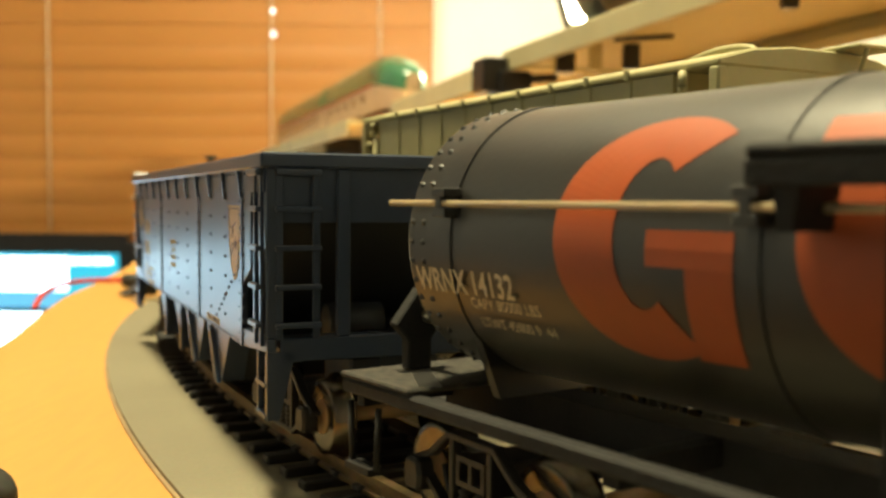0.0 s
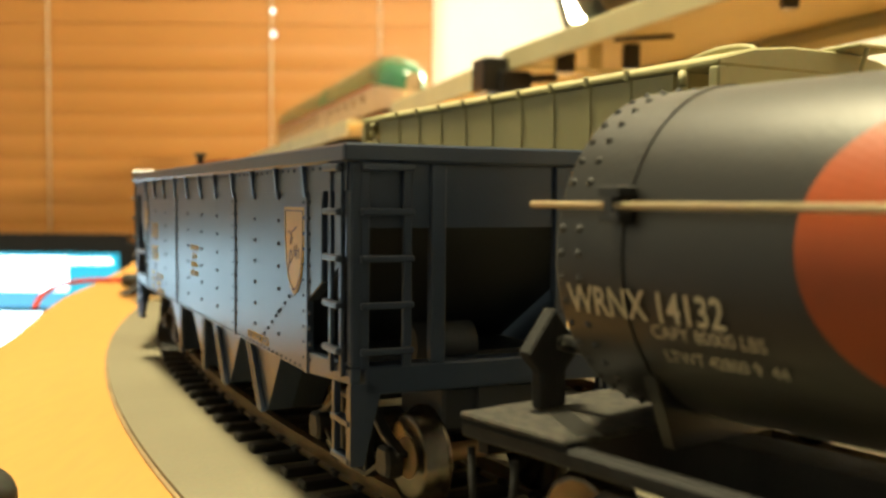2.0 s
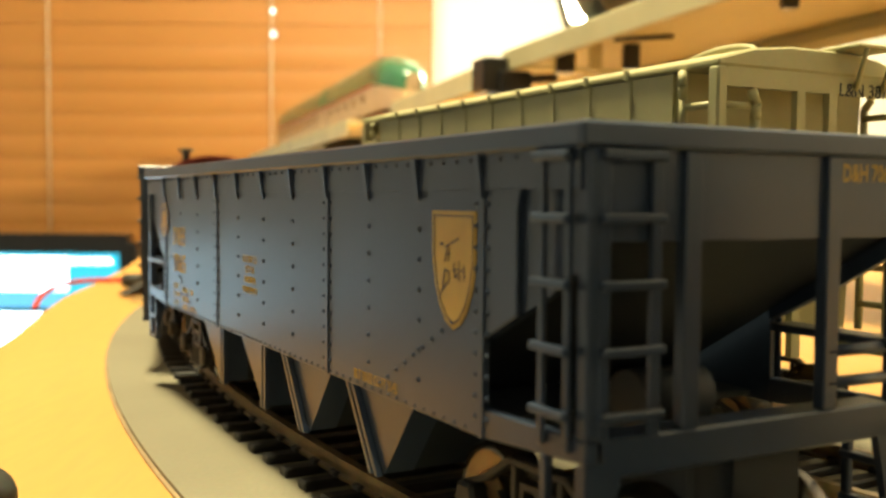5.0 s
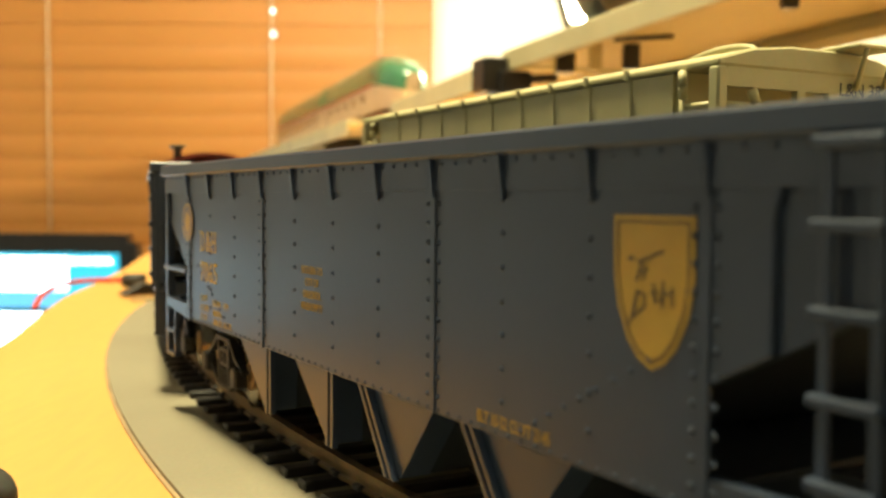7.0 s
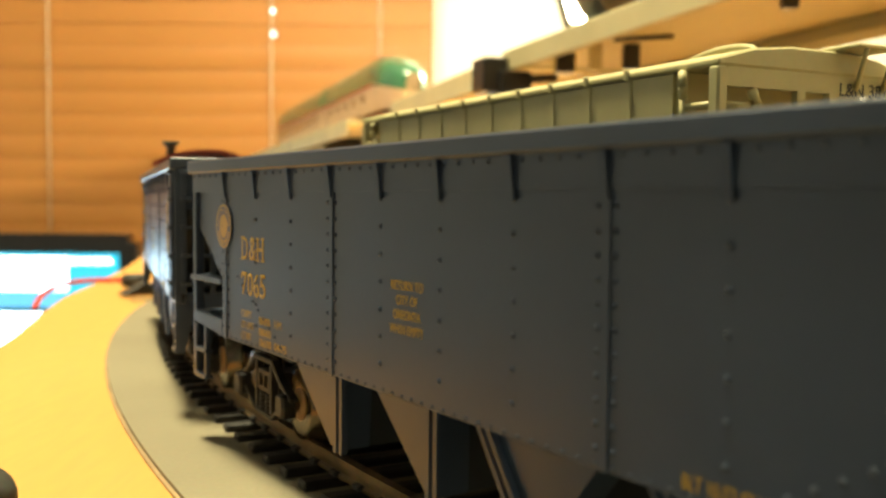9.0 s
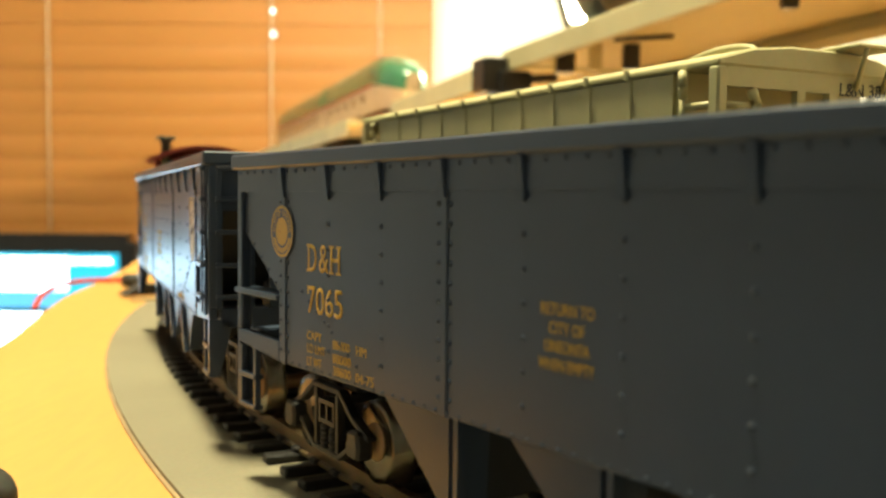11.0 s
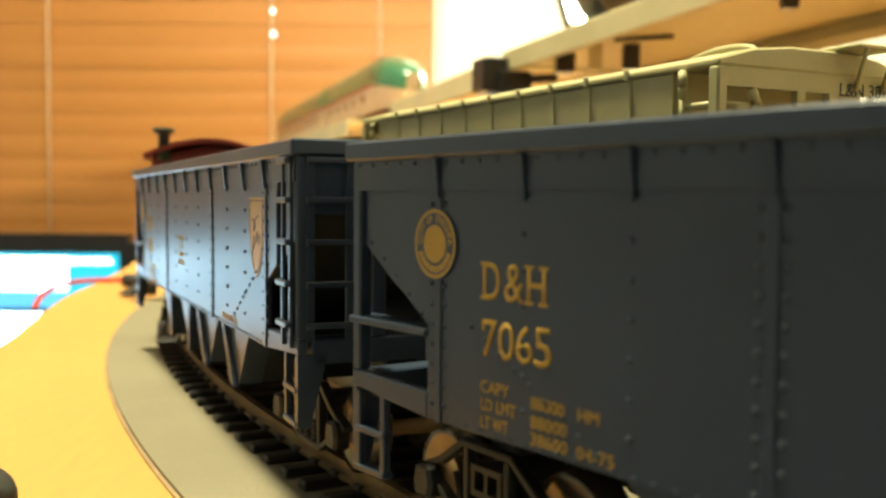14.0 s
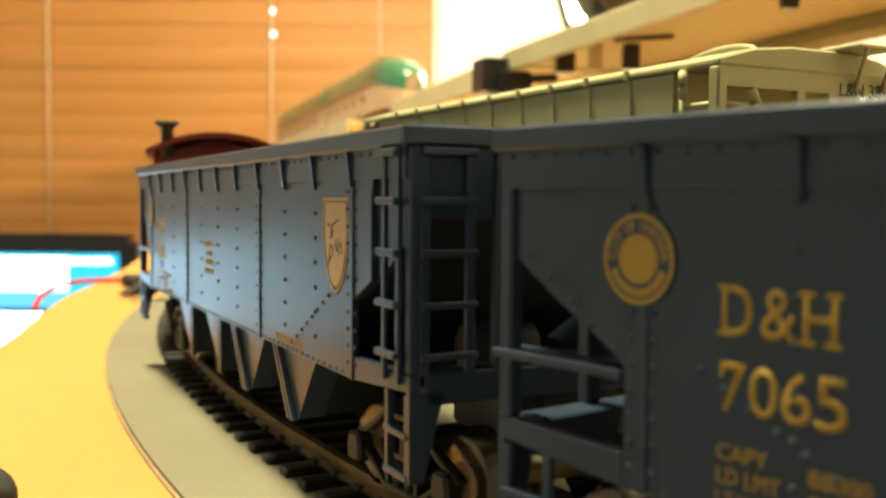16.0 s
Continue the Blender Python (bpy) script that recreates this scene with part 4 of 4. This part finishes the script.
    for e in (-1, 1):
        bm = bmesh.new()
        a, b = sorted((e * 57.0, e * 71.0))
        box(bm, a * MM, b * MM, -17.3 * MM, 17.3 * MM, 15.3 * MM, 15.9 * MM)
        part("end_deck", bm, DUST, c, "dusty grey end deck", bevel=.0002)
        bm = bmesh.new()
        a, b = sorted((e * 69.4, e * 70.8))
        box(bm, a * MM, b * MM, -15.1 * MM, 15.1 * MM, 11.8 * MM, 14.9 * MM)
        part("end_sill", bm, BLACK_MATT, c)
        # flat black bars stand for the shade in the slots, no opening is cut
        for y in (-11.5, 4.0):
            bm = bmesh.new()
            box(bm, -6.2 * MM, 6.2 * MM, -1.2 * MM, 1.2 * MM, 15.85 * MM, 15.93 * MM, pose(e * 62.5 * MM, y * MM, 0, 0, 0, e * 28))
            part("slot_shade", bm, BLACK, c, "dark bar on the deck for the shade in a slot")
        # cradle block, with a peaked top, and the saddle
        for y in (-9.0, 9.0):
            bm = bmesh.new()
            x = e * 67.0
            prism(bm, [((y - 1.6) * MM, 15.9 * MM), ((y + 1.6) * MM, 15.9 * MM), ((y + 1.6) * MM, 19.4 * MM), ((y + 3.4) * MM, 21.2 * MM), (y * MM, 25.4 * MM), ((y - 3.4) * MM, 21.2 * MM), ((y - 1.6) * MM, 19.4 * MM)], min(x, x + e * 1.6) * MM, max(x, x + e * 1.6) * MM, cross)
            part("tank_stop", bm, BLACK_MATT, c, bevel=.0002)
            bm = bmesh.new()
            rod(bm, (e * 67.2 * MM, y * .9 * MM, 22 * MM), (e * 62 * MM, y * .9 * MM, 22 * MM), .8 * MM)
            part("stop_arm", bm, BLACK, c)
        bm = bmesh.new()
        a, b = sorted((e * 53.4, e * 54.6))
        prism(bm, [(-8 * MM, 14.6 * MM), (8 * MM, 14.6 * MM), (11.5 * MM, 23 * MM), (9 * MM, 20 * MM), (0, 17 * MM), (-9 * MM, 20 * MM), (-11.5 * MM, 23 * MM)], a * MM, b * MM, cross)
        part("saddle", bm, BLACK, c)
        for s in (-1, 1):
            bm = bmesh.new()
            pts = [(e * 70.2, 12.6), (e * 69.7, 5.6), (e * 64.6, 5.6), (e * 64.1, 12.6)]
            wire(bm, [(u * MM, s * 16.4 * MM, v * MM) for u, v in pts], .38 * MM)
            box(bm, min(e * 64.6, e * 69.8) * MM, max(e * 64.6, e * 69.8) * MM, s * 16.4 * MM - .001, s * 16.4 * MM + .001, 5.1 * MM, 5.9 * MM)
            part("stirrup_step", bm, BLACK_MATT, c)
        coupler(c, e * 71, e)
        truck(c, e * 52.5, 0, 20)
    bm = bmesh.new()
    turned(bm, [(8 * MM, 3.4 * MM), (26 * MM, 3.4 * MM)], Matrix.Translation((0, -8 * MM, 9.5 * MM)), 20)
    part("brake_cylinder", bm, BLACK_MATT, c)
    # letters
    bm = bmesh.new()
    ring_letter(bm, -27.9, 2.0, 10.4, 10.9, 7.2, 4.6, 52, 300)
    block_letter(bm, -27.4, -18.9, -.7, 2.2)
    block_letter(bm, -23.4, -18.9, -8.3, -.7)
    part("large_letter", bm, ORANGE, c, "large orange letter")
    bm = bmesh.new()
    ring_letter(bm, -3.5, 2.3, 10.3, 10.9, 7.0, 5.0, 180, 360)
    block_letter(bm, -13.8, -6.8, 2.3, 11.5)
    block_letter(bm, -.2, 6.8, 2.3, 11.5)
    part("large_letter", bm, ORANGE, c, "large orange letter")
    for words, x, h, size, w in (("WRNX 14132", -59.8, -4.9, 3.4, 15.9), ("CAPY", -51.3, -6.3, 1.6, 3.6), ("80000 LBS", -47.1, -6.3, 1.6, 6.2), ("LTWT 42800 9  44", -50.7, -8.4, 1.6, 11.0)):
        bm = lettering(words, size * MM, w * MM, .00006 if size > 2 else 0)
        bmesh.ops.subdivide_edges(bm, edges=[e_ for e_ in bm.edges if e_.calc_length() > .002], cuts=2)
        for v in bm.verts:
            v.co = wrap(x + v.co.x / MM, h + v.co.y / MM, .3)
        part("lettering", bm, CREAM_INK, c)
    return c


def caboose():
    c = thing("caboose", "dull red caboose with arched roof and dark smoke pipe", "railway car")
    arch = [(-17.5 + 35 * k / 12, 47.5 + 4.6 * (1 - ((k - 6) / 6) ** 2)) for k in range(13)]
    bm = bmesh.new()
    prism(bm, [(a * MM, b * MM) for a, b in arch] + [(a * MM, (b - 1.2) * MM) for a, b in arch[::-1]], -63 * MM, 63 * MM, cross)
    part("roof", bm, RED, c)
    bm = bmesh.new()
    prism(bm, [(-16 * MM, 15 * MM), (16 * MM, 15 * MM), (16 * MM, 47 * MM), (0, 50.6 * MM), (-16 * MM, 47 * MM)], -52 * MM, 52 * MM, cross)
    part("body", bm, RED, c)
    bm = bmesh.new()
    box(bm, -63 * MM, 63 * MM, -16 * MM, 16 * MM, 12 * MM, 14.9 * MM)
    part("frame", bm, BLACK_MATT, c)
    for e in (-1, 1):
        for y in (-14.5, 14.5):
            bm = bmesh.new()
            rod(bm, (e * 61 * MM, y * MM, 14 * MM), (e * 61 * MM, y * MM, 47.6 * MM), .7 * MM)
            part("platform_post", bm, RED, c)
        bm = bmesh.new()
        wire(bm, [(e * 61.5 * MM, y * MM, 26 * MM) for y in (-14.5, 14.5)], .6 * MM)
        part("end_rail", bm, RED, c)
        coupler(c, e * 62, e)
        truck(c, e * 44, 0)
    for x in (-20, 0, 20):
        bm = bmesh.new()
        box(bm, (x - 3.5) * MM, (x + 3.5) * MM, -16.3 * MM, -15.9 * MM, 30 * MM, 40 * MM)
        part("window", bm, GLASSY, c)
    bm = bmesh.new()
    turned(bm, [(46 * MM, 1.7 * MM), (53 * MM, 1.5 * MM), (53.8 * MM, 2.2 * MM), (54.2 * MM, 3.0 * MM), (55 * MM, 3.0 * MM)], Matrix.Translation((56 * MM, -12.5 * MM, 0)) @ Matrix.Rotation(radians(-90), 4, "Y"), 16)
    part("smoke_pipe", bm, DARK_GREEN, c, "dark green pipe with a flat cap")
    return c


def covered_hopper():
    """Pale grey covered hopper standing on the inner track."""
    c = thing("covered_hopper", "pale grey covered hopper car standing on the inner track", "railway car")
    E = 59.0
    bm = bmesh.new()
    box(bm, -(E - 9.5) * MM, (E - 9.5) * MM, -17.6 * MM, 17.6 * MM, 16 * MM, 53 * MM)
    part("body", bm, GREY_CAR, c)
    prof = [(-18.05, 53.2), (-18.05, 54.2), (-12, 55.8), (-5, 56.5), (5, 56.5), (12, 55.8), (18.05, 54.2), (18.05, 53.2)]
    bm = bmesh.new()
    prism(bm, [(a * MM, b * MM) for a, b in prof], -E * MM, E * MM, cross)
    part("roof", bm, GREY_CAR, c, bevel=.0003)
    for s in (-1, 1):
        for k in range(9):
            x = -40 + k * 10
            a, b = sorted((s * 17.5, s * 17.8))
            bm = bmesh.new()
            box(bm, (x - .6) * MM, (x + .6) * MM, a * MM, b * MM, 16 * MM, 53.2 * MM)
            part("side_rib", bm, GREY_CAR, c)
            a, b = sorted((s * 17.9, s * 18.5))
            bm = bmesh.new()
            box(bm, (x - .6) * MM, (x + .6) * MM, a * MM, b * MM, 52.8 * MM, 54.7 * MM)
            part("roof_clip", bm, GREY_CAR, c, bevel=.0003)
        for e in (-1, 1):
            bm = bmesh.new()
            a, b = sorted((e * (E - 2.0), e * E))
            box(bm, a * MM, b * MM, min(s * 16.4, s * 18.2) * MM, max(s * 16.4, s * 18.2) * MM, 14 * MM, 53.2 * MM)
            part("corner_post", bm, GREY_CAR, c, bevel=.0003)
            bm = bmesh.new()
            wire(bm, [(e * (E - 7.0) * MM, s * 17.8 * MM, z * MM) for z in (16, 46, 49.5)] + [(e * (E - 6.4) * MM, s * 18.6 * MM, 51 * MM), (e * (E - 6.8) * MM, s * 18.2 * MM, 53 * MM)], .6 * MM)
            part("ladder_rail", bm, GREY_CAR, c)
            for z in (20, 25.6, 31.3, 37, 42.6, 48.2):
                bm = bmesh.new()
                rod(bm, (e * (E - 7) * MM, s * 17.6 * MM, z * MM), (e * (E - 1) * MM, s * 17.6 * MM, z * MM), .55 * MM, 6)
                part("rung", bm, GREY_CAR, c)
            bm = bmesh.new()
            a, b = sorted((e * (E - 14), e * E))
            box(bm, a * MM, b * MM, min(s * 16.4, s * 17.6) * MM, max(s * 16.4, s * 17.6) * MM, 12.6 * MM, 15.6 * MM)
            part("side_sill", bm, GREY_CAR, c)
    for e in (-1, 1):
        bm = bmesh.new()
        prism(bm, [(e * (E - 7) * MM, 53 * MM), (e * (E - 9.6) * MM, 53 * MM), (e * (E - 9.6) * MM, 17 * MM), (e * (E - 9.0) * MM, 17 * MM)], -17 * MM, 17 * MM, side)
        part("slope_sheet", bm, GREY_CAR, c)
        bm = bmesh.new()
        a, b = sorted((e * (E - 1.0), e * (E - .3)))
        box(bm, a * MM, b * MM, -16.4 * MM, 16.4 * MM, 50.6 * MM, 53.2 * MM)
        part("end_plate", bm, GREY_CAR, c)
        for y in (-3.0, 3.2):
            bm = bmesh.new()
            a, b = sorted((e * (E - 1.2), e * (E - .1)))
            box(bm, a * MM, b * MM, (y - .8) * MM, (y + .8) * MM, 14 * MM, 50.6 * MM)
            part("end_post", bm, GREY_CAR, c)
        bm = bmesh.new()
        wire(bm, [(e * (E - .6) * MM, -11 * MM, 14 * MM), (e * (E - .6) * MM, -11 * MM, 46.5 * MM), (e * E * MM, -11.4 * MM, 48.4 * MM), (e * (E - .4) * MM, -12 * MM, 50.4 * MM)], .7 * MM)
        part("ladder_rail", bm, GREY_CAR, c)
        for z in (31.3, 37, 42.6, 48.2):
            bm = bmesh.new()
            rod(bm, (e * (E - .6) * MM, -16.6 * MM, z * MM), (e * (E - .6) * MM, -11 * MM, z * MM), .5 * MM, 6)
            part("rung", bm, GREY_CAR, c)
        for y in (9.5, 15):
            bm = bmesh.new()
            rod(bm, (e * (E + 3.4) * MM, (y - 4) * MM, 56.6 * MM), (e * (E - .4) * MM, (y - 1.6) * MM, 51.4 * MM), .4 * MM, 6)
            part("walk_brace", bm, GREY_CAR, c)
        coupler(c, e * (E - 2), e)
        truck(c, e * 42, 0)
    bm = bmesh.new()
    box(bm, -(E + 4) * MM, (E + 4) * MM, 3.4 * MM, 11.4 * MM, 56.6 * MM, 57.2 * MM)
    part("roof_walk", bm, GREY_CAR, c, bevel=.0002)
    for x in (-50, -25, 0, 25, 50):
        bm = bmesh.new()
        box(bm, (x - .6) * MM, (x + .6) * MM, 4 * MM, 11 * MM, 55.5 * MM, 56.6 * MM)
        part("walk_support", bm, GREY_CAR, c)
    # hatch hoop on the roof: one bent wire
    bm = bmesh.new()
    n, k = 20, 6
    rings = []
    for i in range(n + 1):
        a = math.pi * i / n
        mid, out = Vector((49 + 7 * math.cos(a), -9 + 1.5 * math.sin(a), 55.6 + 1.6 * math.sin(a))), Vector((math.cos(a), 0, math.sin(a)))
        rings.append([bm.verts.new((mid + (out * math.cos(j * 2 * math.pi / k) + Vector((0, 1, 0)) * math.sin(j * 2 * math.pi / k)) * .6) * MM) for j in range(k)])
    for p_, q_ in zip(rings, rings[1:]):
        for j in range(k):
            bm.faces.new((p_[j], p_[(j + 1) % k], q_[(j + 1) % k], q_[j])).smooth = True
    part("hatch_hoop", bm, GREY_CAR, c)
    bm = lettering("L&N 3873", 2.7 * MM, 11 * MM)
    thicken(bm, -.00008)
    for v in bm.verts:
        u, w, d = v.co
        v.co = ((E - .28) * MM - d, 4.4 * MM + u, 50.4 * MM + w)
    part("end_lettering", bm, INK, c)
    return c


def streamliner():
    """Green and cream streamlined diesel on the upper shelf."""
    c = thing("streamlined_engine", "green and cream streamlined diesel engine standing on the shelf", "railway engine")
    L, W, H = 268, 18, 52
    prof = [(-W, 8), (-W, 29), (-W * .95, 41), (-W * .7, 48.5), (-W * .35, 51.4), (0, H), (W * .35, 51.4), (W * .7, 48.5), (W * .95, 41), (W, 29), (W, 8)]

    def shell(lo, hi, name, mat, label, lift=0.0):
        bm = bmesh.new()
        rings = []
        for i in range(15):
            t = i / 14
            x = -L / 2 + L * min(1, t / .8) * .82 if t < .8 else -L / 2 + L * .82 + L * .18 * (t - .8) / .2
            k = 1 if t < .8 else math.sqrt(max(.03, 1 - ((t - .8) / .2) ** 2 * .9))
            kz = 1 if t < .75 else 1 - .45 * ((t - .75) / .25) ** 1.5
            rings.append([bm.verts.new((x * MM, (p[0] * k * (1 + lift)) * MM, (8 + (p[1] - 8) * kz * (1 + lift)) * MM)) for p in prof[lo:hi]])
        for p, q in zip(rings, rings[1:]):
            for j in range(len(p) - 1):
                bm.faces.new((p[j], p[j + 1], q[j + 1], q[j])).smooth = True
        bm.faces.new(rings[0][::-1]), bm.faces.new(rings[-1])
        return part(name, bm, mat, c, label)
    shell(0, 11, "body", PEACH, "cream body")
    shell(1, 10, "roof", GREEN, "glossy green roof", .012)
    for s in (-1, 1):
        bm = bmesh.new()
        box(bm, -L / 2 * MM, L * .3 * MM, min(s * W, s * (W + .3)) * MM, max(s * W, s * (W + .3)) * MM, 27.5 * MM, 29.5 * MM)
        part("stripe", bm, STRIPE, c, "red stripe")
        for k in range(5):
            bm = bmesh.new()
            x = -90 + k * 34
            box(bm, (x - 5) * MM, (x + 5) * MM, min(s * W, s * (W + .3)) * MM, max(s * W, s * (W + .3)) * MM, 18 * MM, 24 * MM)
            part("side_window", bm, GLASSY, c)
        bm = bmesh.new()
        prism(bm, [(66 * MM, 40 * MM), (76 * MM, 40 * MM), (80 * MM, 34.5 * MM), (66 * MM, 34.5 * MM)], s * 14 * MM, s * (W + .2) * MM, side)
        part("cab_window", bm, GLASSY, c)
    for y in (-6, 6):
        bm = bmesh.new()
        box(bm, -1 * MM, 1 * MM, -4.4 * MM, 4.4 * MM, -3.4 * MM, 3.4 * MM, pose(84.5 * MM, y * MM, 44 * MM, 0, -38, 0))
        part("windscreen", bm, GLASSY, c, bevel=.0005)
    bm = bmesh.new()
    turned(bm, [(0, 3 * MM), (5 * MM, 3 * MM)], Matrix.Translation((40 * MM, 0, 51 * MM)) @ Matrix.Rotation(radians(-90), 4, "Y"), 12)
    part("roof_stack", bm, BLACK_MATT, c)
    for x in (-75, 65):
        bm = bmesh.new()
        box(bm, (x - 22) * MM, (x + 22) * MM, -13 * MM, 13 * MM, 2.5 * MM, 8.2 * MM)
        part("truck", bm, RED, c, "reddish truck", bevel=.001)
        for u in (-15, 0, 15):
            bm = bmesh.new()
            turned(bm, [(-9 * MM, 5 * MM), (9 * MM, 5 * MM)], Matrix.Translation(((x + u) * MM, 0, 5 * MM)) @ Matrix.Rotation(radians(90), 4, "Z"), 20)
            part("wheelset", bm, WHEEL_DARK, c)
    return c


def passenger_coach():
    c = thing("passenger_coach", "green and cream streamlined passenger coach standing on the shelf", "railway car")
    L, W = 300, 18
    prof = [(-W, 8), (-W, 29), (-W * .95, 41), (-W * .7, 48.5), (-W * .35, 51.4), (0, 52), (W * .35, 51.4), (W * .7, 48.5), (W * .95, 41), (W, 29), (W, 8)]
    bm = bmesh.new()
    prism(bm, [(a * MM, b * MM) for a, b in prof], -L / 2 * MM, L / 2 * MM, cross)
    part("body", bm, PEACH, c)
    bm = bmesh.new()
    prism(bm, [(a * 1.015 * MM, b * 1.01 * MM) for a, b in prof[1:10]], (-L / 2 - .5) * MM, (L / 2 + .5) * MM, cross)
    part("roof", bm, GREEN, c, "glossy green roof")
    bm = bmesh.new()
    prism(bm, [(a * 1.02 * MM, b * MM) for a, b in prof], (-L / 2 - 5) * MM, (-L / 2 - .6) * MM, cross)
    part("end_cap", bm, GREEN, c, "green end")
    for s in (-1, 1):
        for k in range(10):
            bm = bmesh.new()
            x = -122 + k * 27
            box(bm, (x - 7) * MM, (x + 7) * MM, min(s * W, s * (W + .3)) * MM, max(s * W, s * (W + .3)) * MM, 18 * MM, 25 * MM)
            part("side_window", bm, GLASSY, c)
        bm = bmesh.new()
        box(bm, -L / 2 * MM, L / 2 * MM, min(s * W, s * (W + .3)) * MM, max(s * W, s * (W + .3)) * MM, 27.5 * MM, 29.5 * MM)
        part("stripe", bm, STRIPE, c, "red stripe")
    for x in (-105, 105):
        bm = bmesh.new()
        box(bm, (x - 17) * MM, (x + 17) * MM, -13 * MM, 13 * MM, 2.5 * MM, 8.2 * MM)
        part("truck", bm, RED, c, "reddish truck", bevel=.001)
        for u in (-11, 11):
            bm = bmesh.new()
            turned(bm, [(-9 * MM, 5 * MM), (9 * MM, 5 * MM)], Matrix.Translation(((x + u) * MM, 0, 5 * MM)) @ Matrix.Rotation(radians(90), 4, "Z"), 20)
            part("wheelset", bm, WHEEL_DARK, c)
    return c


# ---------------------------------------------------------------- the place
room()
blind()
desk()
layout_board()
track(0, -.5, .65, "curved model railway track with brown ties and dull rails")
track(R2 - R, -.5, .65, "inner curved model railway track with brown ties")
shelf()
screen()
desk_lamp()
wires()

lead_hopper = hopper("dark blue-grey hopper car with yellow lettering behind the tank car", 0.0)
rear_hopper = hopper("dark blue-grey hopper car with yellow lettering before the caboose", 0.0012)
tank = tank_car()
cab = caboose()
standing = covered_hopper()
standing.matrix_world = pose(CX + .861 * math.cos(radians(207.78)), CY + .861 * math.sin(radians(207.78)), 0, 0, 0, 297.6)
engine = streamliner()
engine.matrix_world = pose(-.0744, 1.018, .107, 0, 0, -72.7) @ Matrix.Scale(1.2, 4)
coach = passenger_coach()
coach.matrix_world = pose(-.178, 1.349, .107, 0, 0, -72.7) @ Matrix.Scale(1.2, 4)

# arc by which each car runs ahead of the leading hopper, and its rise
CARS = [(lead_hopper, 0.0, 0.0), (rear_hopper, -0.1642, 0.0012), (tank, 0.163, 0.0), (cab, -0.313, 0.0)]


def motions():
    for car, ahead, rise in CARS:
        walk(car, [(t, on_track(along(a) + ahead, 0.0006, rise, 0.0605)) for t, a in RUN])
    for w, place in turning:
        if w.parent.parent is standing:
            w.location = place
            continue
        walk(w, [(t, pose(*place) @ Matrix.Rotation(radians(a - RUN[0][1]) * R / (WHEEL_R * MM), 4, "Y")) for t, a in RUN])


motions()
